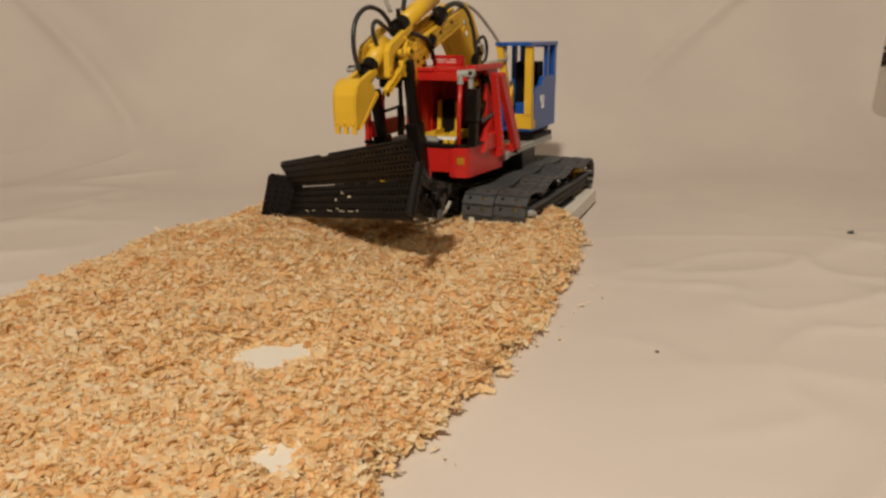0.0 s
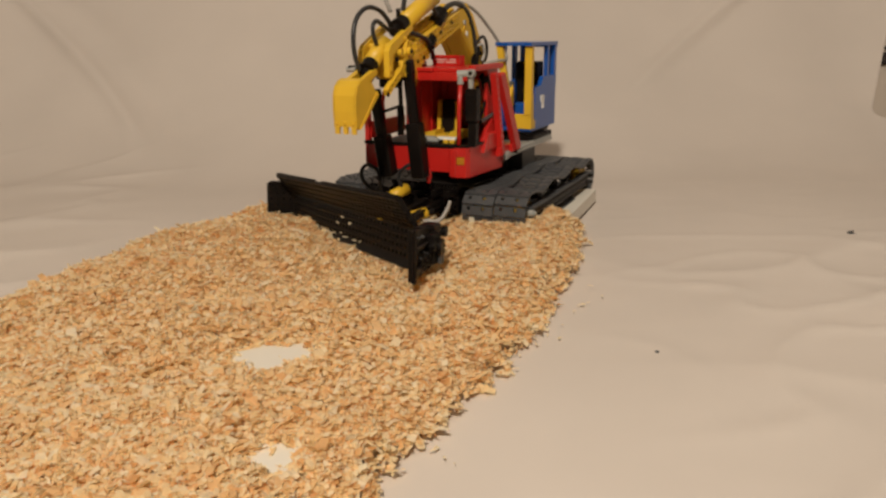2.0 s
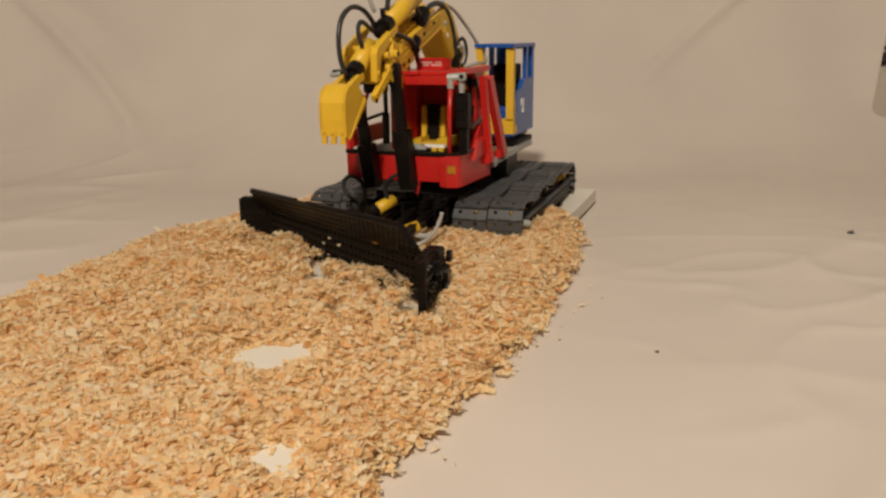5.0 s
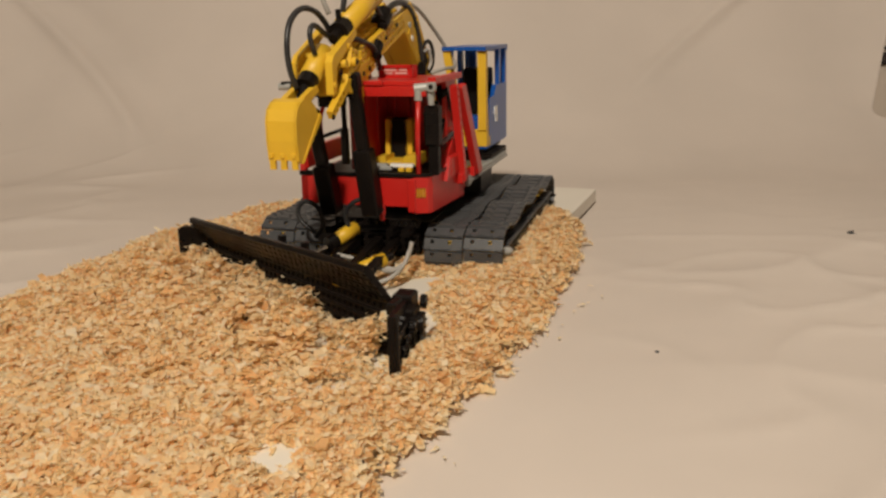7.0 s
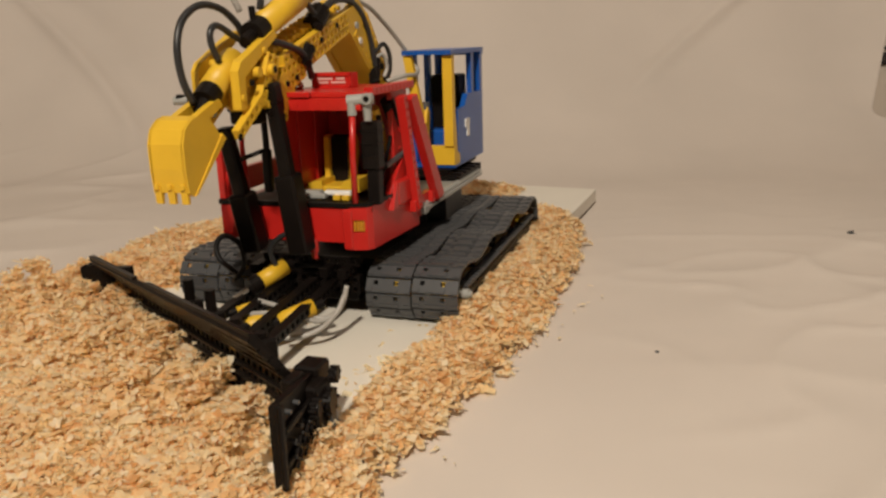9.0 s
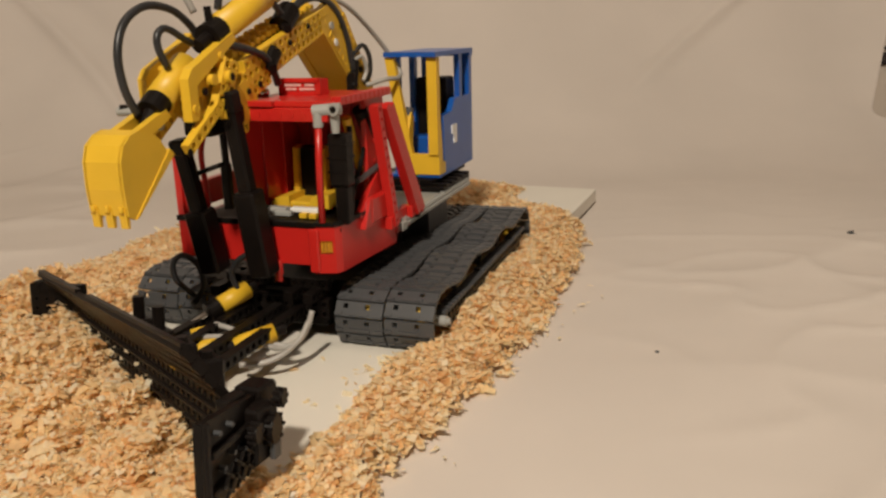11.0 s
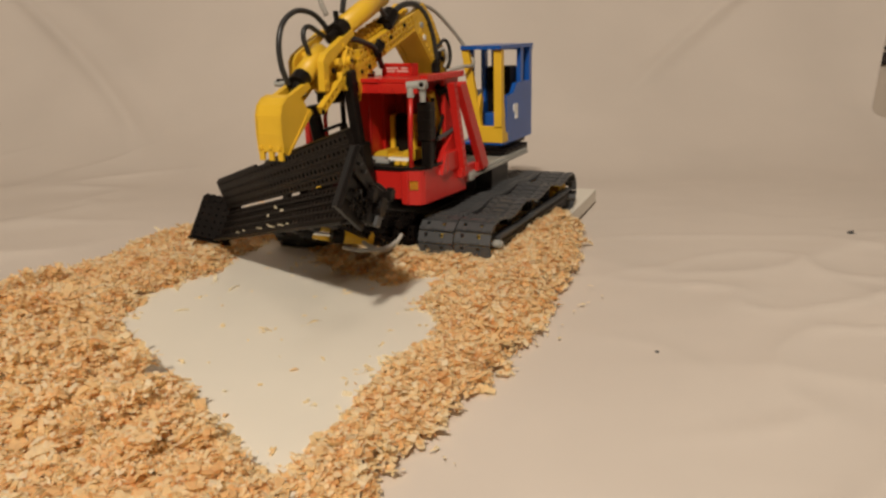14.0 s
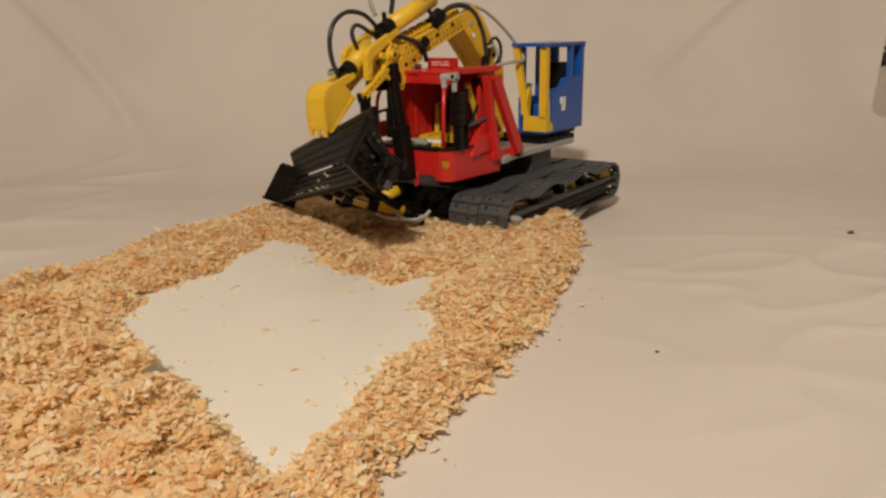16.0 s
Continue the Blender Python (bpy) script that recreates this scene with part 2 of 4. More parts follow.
# ---- the white sheet: floor, sweep and backdrop in one cloth ----
def sheet():
    nx, ns = 400, 460
    half_l, half_r, near, bend, rad, tall = 1.6, 1.6, -0.4, 1.33, 0.55, 1.6
    verts, faces = [], []
    arc = rad * math.pi / 2
    total = (bend - near) + arc + tall
    for j in range(ns + 1):
        s = total * j / ns
        if s < bend - near:
            y, z, n = near + s, 0.0, (0, 0, 1)
        elif s < bend - near + arc:
            a = (s - bend + near) / rad
            y, z, n = bend + rad * math.sin(a), rad * (1 - math.cos(a)), (0, -math.sin(a), math.cos(a))
        else:
            y, z, n = bend + rad, rad + s - (bend - near + arc), (0, -1, 0)
        up = max(0.0, min(1.0, (s - (bend - near) + 0.03) / 0.33))
        up = up * up * (3 - 2 * up)
        left, right = -half_l + (half_l - 0.551 * y) * up, half_r - (half_r - 0.541 * y) * up
        for i in range(nx + 1):
            x = left + (right - left) * i / nx
            w = 0.0
            if up > 0:
                low = min(1.0, max(0.0, z / 0.10))
                w += 0.013 * up * low * math.exp(-((x + 0.56 + 1.12 * (z - 0.02)) / 0.024) ** 2)
                w -= 0.008 * up * low * math.exp(-((x + 0.47 + 1.12 * (z - 0.02)) / 0.045) ** 2)
                hi = min(1.0, max(0.0, (z - 0.10) / 0.08))
                w += 0.013 * up * hi * math.exp(-((x - 0.44 - 1.36 * (z - 0.15)) / 0.024) ** 2)
                w += 0.016 * up * noise.noise((x * 2.2, z * 2.0, 3)) + 0.004 * up * noise.noise((x * 7 + z * 5, z * 4, 8))
                w += 0.02 * up * (max(0, abs(x) - 0.84) / 0.1) ** 2
            flat = 1 - up
            w += flat * (0.0025 * min(1.0, max(0.2, (1.3 - y) * 2)) * noise.noise((x * 2.5 + y, y * 3, 1)) + 0.0007 * noise.noise((x * 10 - y * 4, y * 14, 5)))
            if x > 0.1:
                f = min(1.0, max(0.0, (x - 0.1) * 6)) * min(1.0, max(0.15, (1.15 - y) * 3))
                r3 = noise.noise((x * 5 + y * 3.5, y * 9 - x * 2, 31))
                w += flat * f * 0.0038 * (1 - abs(r3)) ** 14
                r1 = noise.noise((x * 1.7 - y * 0.8, y * 3.2 + 0.9 * x, 9))
                w += flat * f * 0.0030 * (1 - abs(r1)) ** 14
                r2 = noise.noise((x * 2.4 + 7, y * 4.4 - 1.8 * x, 14))
                w += flat * f * 0.0040 * (1 - abs(r2)) ** 14
                r4 = noise.noise((x * 7 + 2.5 * y, y * 13 + 2 * x, 44))
                w += flat * f * 0.0024 * (1 - abs(r4)) ** 6 * (0.5 + noise.noise((x * 2, y * 2.5, 51)))
            if x < -0.4:
                f = min(1.0, (-0.4 - x) * 5)
                r1 = noise.noise((x * 2 + 0.9 * y, y * 7 - 2.5 * x, 21))
                w += flat * f * 0.010 * (1 - abs(r1)) ** 8
            verts.append((x + n[0] * w, y + n[1] * w, FLOOR_Z + z + n[2] * w - 0.004 * flat))
    for j in range(ns):
        for i in range(nx):
            a = j * (nx + 1) + i
            faces.append((a, a + 1, a + nx + 2, a + nx + 1))
    me = bpy.data.meshes.new("backdrop_sheet")
    me.from_pydata(verts, [], faces)
    me.materials.append(CLOTH)
    me.polygons.foreach_set("use_smooth", [True] * len(me.polygons))
    ob = new("backdrop_sheet", me)
    solid = ob.modifiers.new("hem", "SOLIDIFY")
    solid.thickness, solid.offset = 0.0012, -1
    return tagged(ob, "creased white cotton sheet swept up as a backdrop", "sheet", kind="structure")


sheet()

# ---- the white shelf board that the digger drives on ----
BOARD_M = pose(0.230, 1.160, 0, 0, 0, -21.5)  # its far right corner; y runs away from the camera
bm = bmesh.new()
box(bm, -400, 0, -1200, 0, -18, 0, bevel=0.8)
board = tagged(part("shelf_board", bm, BOARD, m=BOARD_M), "white melamine shelf board lying on the sheet", "board")


# ---- wood shavings ----
def poly_dist(px, py, poly):
    """Distance to a closed outline, positive inside; numpy arrays."""
    p = np.array(poly)
    q = np.roll(p, -1, 0)
    best = np.full(px.shape, 1e9)
    inside = np.zeros(px.shape, bool)
    for (x0, y0), (x1, y1) in zip(p, q):
        dx, dy = x1 - x0, y1 - y0
        t = np.clip(((px - x0) * dx + (py - y0) * dy) / (dx * dx + dy * dy), 0, 1)
        best = np.minimum(best, np.hypot(px - x0 - t * dx, py - y0 - t * dy))
        cross = ((y0 > py) != (y1 > py)) & (px < dx * (py - y0) / (dy + 1e-12) + x0)
        inside ^= cross
    return np.where(inside, best, -best)


BED = [(184, 985), (172, 940), (150, 850), (127, 772), (84, 646), (41, 545), (-8, 463), (-48, 398), (-104, 280), (-420, 250), (-450, 500),
       (-422, 694), (-382, 877), (-308, 994), (-246, 1080), (-150, 1165), (-60, 1205), (60, 1205), (130, 1180), (112, 1130), (104, 1085), (140, 1030)]
SWEPT = [(-95, 376), (-116, 395), (-131, 420), (-162, 465), (-177, 490), (-220, 519), (-237, 550), (-267, 596), (-288, 616), (-279, 650), (-278, 702), (-261, 738),
         (-229, 779), (-230, 831), (-213, 864), (-205, 901), (-159, 884), (-131, 823), (-108, 772), (-70, 748), (-51, 722), (-25, 745), (0, 739), (-21, 662), (-6, 632), (-4, 581),
         (-29, 549), (-41, 534), (-50, 492), (-63, 445), (-76, 412), (-87, 382)]
rng = np.random.default_rng(7)


def vnoise(x, y, scale, seed):
    """Smooth value noise on numpy arrays."""
    g = np.random.default_rng(seed).random((64, 64))
    u, v = x * scale + 31.7, y * scale + 17.3
    i, j = np.floor(u).astype(int), np.floor(v).astype(int)
    a, b = u - i, v - j
    a, b = a * a * (3 - 2 * a), b * b * (3 - 2 * b)
    f = lambda m, n: g[(i + m) % 64, (j + n) % 64]
    return (f(0, 0) * (1 - a) + f(1, 0) * a) * (1 - b) + (f(0, 1) * (1 - a) + f(1, 1) * a) * b


def bed_height(x, y, hole=True):
    """Height of the shavings' top over the board, in mm, where they lie undisturbed; they slope down to the sheet past the board's edge."""
    d = poly_dist(x, y, BED) + 16 * (vnoise(x, y, 0.03, 1) - 0.5) + 14 * (vnoise(x, y, 0.09, 2) - 0.5)
    edge = np.sin(np.clip(d / 45, 0, 1) * math.pi / 2)
    h = (13 + 9 * (vnoise(x, y, 0.022, 3) - 0.5) + 7 * (vnoise(x, y, 0.055, 4) - 0.5)) * (0.35 + 0.65 * edge)
    bx, by = board_xy(x, y)
    on = (bx > -400) & (bx < 0) & (by < 0)
    h = np.where(on, h * edge, -18 + (h + 18) * edge)
    if hole:
        s = -poly_dist(x, y, SWEPT)
        h = h * np.clip((s + 4 + 10 * (vnoise(x, y, 0.1, 6) - 0.5)) / 24, 0, 1)
    return np.where(d > 0, h, -60)


def board_xy(x, y):
    c, s = math.cos(radians(21.5)), math.sin(radians(21.5))
    dx, dy = x - 230, y - 1160
    return dx * c - dy * s, dx * s + dy * c


def flakes(x, y, z, size=1.0, tilt=0.56):
    """Vertices and quads of thin curled shavings at the given places (mm); returns them in metres."""
    n = len(x)
    ln, wd = (1.2 + 3.8 * rng.random(n) ** 2.0) * size, (0.7 + 1.6 * rng.random(n)) * size
    large = np.where(rng.random(n) < 0.15, rng.uniform(1.5, 2.4, n), 1.0)
    ln, wd = ln * large, wd * (0.4 + 0.6 * large)
    curl = rng.uniform(-0.6, 0.6, n) / large ** 0.5
    u = np.array([-1, -0.33, 0.33, 1])
    pts = np.zeros((n, 8, 3))
    for k in range(4):
        taper = 1 - 0.35 * rng.random(n) * abs(u[k])
        bend = curl * ln * (u[k] ** 2 - 0.4)
        for s in (0, 1):
            pts[:, k * 2 + s, 0] = ln * u[k] + rng.uniform(-0.4, 0.4, n)
            pts[:, k * 2 + s, 1] = wd * (s * 2 - 1) * taper + rng.uniform(-0.4, 0.4, n)
            pts[:, k * 2 + s, 2] = bend + rng.uniform(-0.35, 0.35, n)
    a, b, c = rng.uniform(0, 2 * math.pi, n), rng.normal(0, tilt * 0.5, n), rng.normal(0, tilt * 0.5, n)
    ca, sa, cb, sb, cc, sc = np.cos(a), np.sin(a), np.cos(b), np.sin(b), np.cos(c), np.sin(c)
    X, Y, Z = pts[..., 0], pts[..., 1], pts[..., 2]
    Y, Z = Y * cc[:, None] - Z * sc[:, None], Y * sc[:, None] + Z * cc[:, None]
    X, Z = X * cb[:, None] + Z * sb[:, None], -X * sb[:, None] + Z * cb[:, None]
    X, Y = X * ca[:, None] - Y * sa[:, None], X * sa[:, None] + Y * ca[:, None]
    v = np.stack([X + np.asarray(x)[:, None], Y + np.asarray(y)[:, None], Z + np.asarray(z)[:, None]], -1).reshape(-1, 3) * MM
    base = (np.arange(n) * 8)[:, None, None]
    f = (np.array([(0, 2, 3, 1), (2, 4, 5, 3), (4, 6, 7, 5)])[None] + base).reshape(-1, 4)
    return v, f


def stuff(name, v, f, material, label, category, parent=None):
    me = bpy.data.meshes.new(name)
    me.from_pydata(v.tolist(), [], f if isinstance(f, list) else f.tolist())
    me.materials.append(material)
    ob = new(name, me)
    return tagged(ob, label, category, kind="stuff")


def shavings_bed():
    step = 5.0
    gx, gy = np.meshgrid(np.arange(-480, 230, step), np.arange(230, 1230, step))
    top = bed_height(gx, gy)
    bx, by = board_xy(gx, gy)
    ground = np.where((bx > -402) & (bx < 2) & (by < 2), 0.0, -18.0)
    h = top - 2.0 + rng.uniform(-0.8, 0.8, top.shape)
    v = np.stack([gx + rng.uniform(-1.5, 1.5, gx.shape), gy + rng.uniform(-1.5, 1.5, gx.shape), h], -1).reshape(-1, 3) * MM
    idx = np.arange(gx.size).reshape(gx.shape)
    deep = top - ground
    keep = np.minimum.reduce([deep[:-1, :-1], deep[1:, :-1], deep[:-1, 1:], deep[1:, 1:]]) > 4.5
    f = np.stack([idx[:-1, :-1], idx[:-1, 1:], idx[1:, 1:], idx[1:, :-1]], -1)[keep]
    tri = np.concatenate([f[:, [0, 1, 2]], f[:, [0, 2, 3]]])
    own = v[tri.reshape(-1)]
    tri = np.arange(len(own)).reshape(-1, 3)
    # shavings lie on it, denser towards the near end
    n = 200000
    x, y = rng.uniform(-480, 230, n), 230 + 1000 * rng.random(n) ** 1.35
    hh = bed_height(x, y)
    bx, by = board_xy(x, y)
    ground = np.where((bx > -400) & (bx < 0) & (by < 0), 0.0, -18.0)
    deep = hh - ground
    ok = (deep > 0.1) & (rng.random(n) < 0.3 + 0.7 * np.clip(deep / 5, 0, 1))
    x, y, hh, ground = x[ok], y[ok], hh[ok], ground[ok]
    z = np.maximum(hh + rng.uniform(-1.9, 1.3, len(x)), ground + 0.7)
    # a thin scatter along the rim of the cleared patch and before the heap at its far end
    n = 9000
    sx, sy = rng.uniform(-300, 20, n), rng.uniform(370, 900, n)
    d = poly_dist(sx, sy, SWEPT)
    patch = np.clip(vnoise(sx, sy, 0.06, 11) * 2 - 0.5, 0, 1)
    far = np.clip((sy - 735) / 60, 0, 1) * np.clip((sx + 175) / 40, 0, 1)
    ok = (d > -6) & (rng.random(n) < np.maximum(0.55 * np.exp(-np.maximum(d, 0) / 7.5) * patch, 0.35 * far * patch) + 0.003)
    x, y, z = np.concatenate([x, sx[ok]]), np.concatenate([y, sy[ok]]), np.concatenate([z, np.full(ok.sum(), 1.1)])
    v2, f2 = flakes(x, y, z)
    faces = tri.tolist() + (f2 + len(own)).tolist()
    me = bpy.data.meshes.new("wood_shavings")
    me.from_pydata(np.concatenate([own, v2]).tolist(), [], faces)
    me.materials.append(CHIP)
    return tagged(new("wood_shavings", me), "thick bed of pale pine wood shavings strewn over the board", "wood shavings", kind="stuff")


shavings_bed()

# the shavings that the blade pushes: small clumps, each carried on from the moment at which the blade's heap takes it
BLADE_A, BLADE_B = Vector((-325, -65)), Vector((-20, -277))
CLUMPS = []


def with_core(v, f, x0, y0, high):
    """Adds the matted inside of a clump under its loose shavings: small three-cornered scraps."""
    if high < 4:
        return v, f
    n = 130
    c = np.stack([rng.uniform(x0, x0 + 20, n), rng.uniform(y0, y0 + 20, n), high * rng.uniform(0.2, 0.8, n)], -1)
    own = (c[:, None, :] + rng.uniform(-2.6, 2.6, (n, 3, 3)) * (1, 1, 0.6)).reshape(-1, 3) * MM
    own[:, 2] = np.maximum(own[:, 2], 0.4 * MM)
    tri = [[len(v) + 3 * k, len(v) + 3 * k + 1, len(v) + 3 * k + 2] for k in range(len(own) // 3)]
    return np.concatenate([v, own]), f.tolist() + tri


def loose_clumps():
    n = 34000
    x, y = rng.uniform(-300, 20, n), rng.uniform(370, 900, n)
    d = poly_dist(x, y, SWEPT)
    bare = np.minimum(np.hypot((x + 129) / 29, (y - 550) / 27), np.hypot((x + 99) / 16, (y - 404) / 19)) + 0.5 * (vnoise(x, y, 0.12, 8) - 0.5)
    ok = (d > -6) & (bare > 1)
    x, y = x[ok], y[ok]
    h = bed_height(x, y, False) * np.clip((bare[ok] - 1) / 0.9, 0.1, 1)
    z = 0.8 + rng.random(len(x)) ** 0.6 * np.maximum(h - 0.5, 1)
    key = np.floor(x / 20).astype(int) * 1000 + np.floor(y / 20).astype(int)
    for k in np.unique(key):
        s = key == k
        cx, cy = x[s].mean(), y[s].mean()
        v, f = flakes(x[s] - cx, y[s] - cy, z[s])
        v, f = with_core(v, f, np.floor(cx / 20) * 20 - cx, np.floor(cy / 20) * 20 - cy, h[s].mean())
        ob = stuff("clump_of_wood_shavings", v, f, CHIP, "loose clump of pale pine wood shavings pushed by the blade", "wood shavings")
        tagged(ob, group="pushed wood shavings")
        ob.location = (cx * MM, cy * MM, 0)
        CLUMPS.append((ob, cx, cy))


loose_clumps()


def clump_rows(cx, cy):
    """Where a clump lies from time to time: still, then carried ahead of the blade, then left in the heap."""
    side = (BLADE_B - BLADE_A).normalized()
    ahead = Vector((side.y, -side.x))
    off = rng.uniform(-42, 78) if cy > 480 else rng.uniform(-42, 12)
    lift = rng.uniform(0, 19) * max(0.0, 1 - ((off - 6) / 72) ** 2)
    held = None
    p, z, turn, rows = Vector((cx, cy)), 0.0, 0.0, []
    fine = []
    for a, b in zip(DRIVE, DRIVE[1:]):
        k = max(1, round((b[0] - a[0]) / 0.25))
        for i in range(k):
            t = i / k
            fine.append([a[c] + (b[c] - a[c]) * t for c in range(5)])
    fine.append(list(DRIVE[-1][:5]))
    t0 = None
    for t, x, y, th, _ in fine:
        if 3.6 < t <= 10.3:
            r = Matrix.Rotation(radians(th), 2)
            o = Vector((x, y))
            q = r.transposed() @ (p - o)
            d = (q - BLADE_A).dot(ahead)
            if d < off and d > -95:
                q += ahead * (off - d) * 1.0
                moved = r @ q + o
                step = (moved - p).length
                p = moved
                z = min(lift, z + step * 0.35)
                turn += step * 0.5 * (1 if off > 0 else -0.6)
        rows.append((t, pose(p.x * MM, p.y * MM, z * MM, 0, 0, turn)))
    return rows


# ---- the toy excavator: x to its right, y to its back, z up, millimetres; its front right wheel stands at x = y = 0 ----
EXC = tagged(new("toy_excavator"), "brick-built tracked toy excavator, red, yellow, blue and black plastic", "toy excavator")


def plain(bm, x0, x1, y0, y1, z0, z1):
    """A sharp-edged block of twelve triangles, for the smallest pieces."""
    v = [bm.verts.new((x * MM, y * MM, z * MM)) for x in (x0, x1) for y in (y0, y1) for z in (z0, z1)]
    for f in ((0, 1, 3, 2), (4, 6, 7, 5), (0, 4, 5, 1), (2, 3, 7, 6), (0, 2, 6, 4), (1, 5, 7, 3)):
        bm.faces.new([v[i] for i in f])
    return bm


# -- tracks: each has two belts of links side by side --
LINKS = []
N_LINKS, R_END, Y_REAR = 58, 21.5, 277.0


def belt_point(s, sag):
    """Place (y, z) and slope on the belt's loop for a share s of its length (mm), from the front wheel's lowest point, forwards and up."""
    half, run = math.pi * R_END, Y_REAR
    s = s % (2 * half + 2 * run)
    if s < half:
        a = s / R_END
        return -R_END * math.sin(a), R_END * (1 - math.cos(a)), math.pi - a
    s -= half
    if s < run:
        u = s / run
        dip = -sag * math.sin(3 * math.pi * u) ** 2 * (1 if u > 0.12 else u / 0.12) + 3.5 * math.sin(math.pi * u)
        slope = (-sag * 3 * math.pi * math.sin(6 * math.pi * u) + 3.5 * math.pi * math.cos(math.pi * u)) / run
        return s, 2 * R_END + dip, math.atan(slope)
    s -= run
    if s < half:
        a = s / R_END
        return Y_REAR + R_END * math.sin(a), R_END * (1 + math.cos(a)), -a
    s -= half
    return Y_REAR - s, 0.0, math.pi


def link_mesh():
    bm = bmesh.new()
    plain(bm, -19.4, 19.4, -5.88, 0.4, 0.2, 2.6)
    for a, b in ((-19.4, -13.0), (-9.2, 4.6), (8.4, 19.4)):
        plain(bm, a, b, 0.4, 4.2, 0.2, 2.6)
    plain(bm, -19.4, 19.4, 4.2, 5.7, 0.2, 2.3)
    for a, b in ((-19.4, -13.4), (-8.4, 8.4), (13.4, 19.4)):
        plain(bm, a, b, -4.8, -2.2, 2.6, 3.5)
    return mesh_of(bm, "tread_link", DARK_GREY)


LINK = link_mesh()


def link_pose(s, x, sag):
    y, z, a = belt_point(s, sag)
    return Matrix.Translation(Vector((x, y, z + 1.0)) * MM) @ Matrix.Rotation(a, 4, "X")


def wheel(parent, x, y, r, material, name):
    bm = bmesh.new()
    tube(bm, [(x - 6, y, 22), (x + 6, y, 22)], r, 20)
    for k in range(10):
        a = 2 * math.pi * k / 10
        tube(bm, [(x, y + (r - 1) * math.cos(a), 22 + (r - 1) * math.sin(a)), (x, y + (r + 2.2) * math.cos(a), 22 + (r + 2.2) * math.sin(a))], [2.6, 1.6], 6)
    return part(name, bm, material, parent)


def track(x0, outer):
    t = tagged(new("track"), "dark grey linked crawler track")
    t.parent = EXC
    total = 2 * math.pi * R_END + 2 * Y_REAR
    for b, (x, sag) in enumerate(((x0 + 19.8, 3.0), (x0 + 60.2, 6.5))):
        for k in range(N_LINKS):
            ob = new("tread_link", LINK)
            ob.parent = t
            s = total * (k + 0.5 * b * 0.3) / N_LINKS
            ob.matrix_basis = link_pose(s, x, sag)
            LINKS.append((ob, s, x, sag))
        for y in (0, Y_REAR):
            wheel(t, x, y, 18.0, YELLOW, "sprocket")
    for y, z in ((70, 33), (140, 33), (205, 33)):
        for x in (x0 + 20, x0 + 62):
            bm = bmesh.new()
            tube(bm, [(x - 5, y, z), (x + 5, y, z)], 8.5, 16)
            tube(bm, [(x - 7, y, z), (x + 7, y, z)], 3, 8)
            part("roller", bm, BLACK, t)
    for x in (x0 + 5, x0 + 75):
        bm = bmesh.new()
        for z, n, off in ((22, 33, 8), (14, 30, 20)):
            studded_beam(bm, n, frame_of((x, off, z), (0, 1, 0)))
        part("side_frame", bm, BLACK, t)
        bm = bmesh.new()
        plain(bm, x - 5.3, x + 5.3, 4, 274, 25.9, 26.6)
        for k in range(34):
            if (k // 7) % 2 == 0:
                plain(bm, x - 5.2, x + 5.2, 4 + k * 8, 9.5 + k * 8, 26.4, 28.4)
        part("tooth_rail", bm, DARK_GREY, t)
    side = 1 if outer > 0 else -1
    edge = x0 + (80 if outer > 0 else 0)
    for y, r, m in ((0, 4.2, GREY), (Y_REAR, 2.6, BLACK)):
        bm = bmesh.new()
        tube(bm, [(edge - 14 * side, y, 22), (edge + 2.5 * side, y, 22)], r, 14)
        tube(bm, [(edge + 2.4 * side, y, 22), (edge + 5 * side, y, 22)], r * 0.62, 10)
        part("axle_hub", bm, m, t)
    return t


track(-82, 1)
track(-263, -1)

# -- chassis between the tracks --
bm = bmesh.new()
box(bm, -181, -84, 4, 285, 16, 46)
box(bm, -172, -93, -14, 4, 14, 40)
for y in (40, 110, 180, 250):
    box(bm, -190, -75, y, y + 14, 30, 40)
part("chassis", bm, BLACK, EXC, "black undercarriage frame")
bm = bmesh.new()
for x in (-176, -160, -112, -96):
    studded_beam(bm, 5, frame_of((x, -34, 44), (0, 1, 0)))
for z in (26, 34, 50):
    studded_beam(bm, 11, frame_of((-172, -17, z), (1, 0, 0)))
part("front_bracket", bm, BLACK, EXC)
bm = bmesh.new()
tube(bm, [(-132, 118, 46), (-132, 118, 64), (-132, 118, 64.1), (-132, 118, 75)], [52, 52, 44, 44], 40)
for k in range(56):
    a = 2 * math.pi * k / 56
    tube(bm, [(-132 + 51 * math.cos(a), 118 + 51 * math.sin(a), 50), (-132 + 51 * math.cos(a), 118 + 51 * math.sin(a), 60)], 2.2, 6)
part("turntable", bm, BLACK, EXC)
bm = bmesh.new()
box(bm, -92, -66, 150, 205, 47, 76)
part("turntable_bracket", bm, DARK_GREY, EXC)

# -- grey deck with the underside of its plates showing at the edge --
bm = bmesh.new()
box(bm, -205, -58.5, 64, 262, 74.5, 78)
box(bm, -205, -60, 66, 266, 78.2, 81)
for k in range(24):
    tube(bm, [(-62.5, 70 + k * 8, 81), (-62.5, 70 + k * 8, 82.7)], 2.4, 8)
box(bm, -66, -57.5, 62, 74, 73, 80)
part("deck", bm, GREY, EXC, "light grey plate deck")
for k in range(10):
    bm = bmesh.new()
    box(bm, -150, -61, 182 + k * 8.6, 189.5 + k * 8.6, 81.2, 86 + (k % 2) * 2.2)
    part("mount_plate", bm, BLACK, EXC)
bm = bmesh.new()
box(bm, -140, -76, 190, 300, 86, 92)
part("cab_mount", bm, BLACK, EXC)

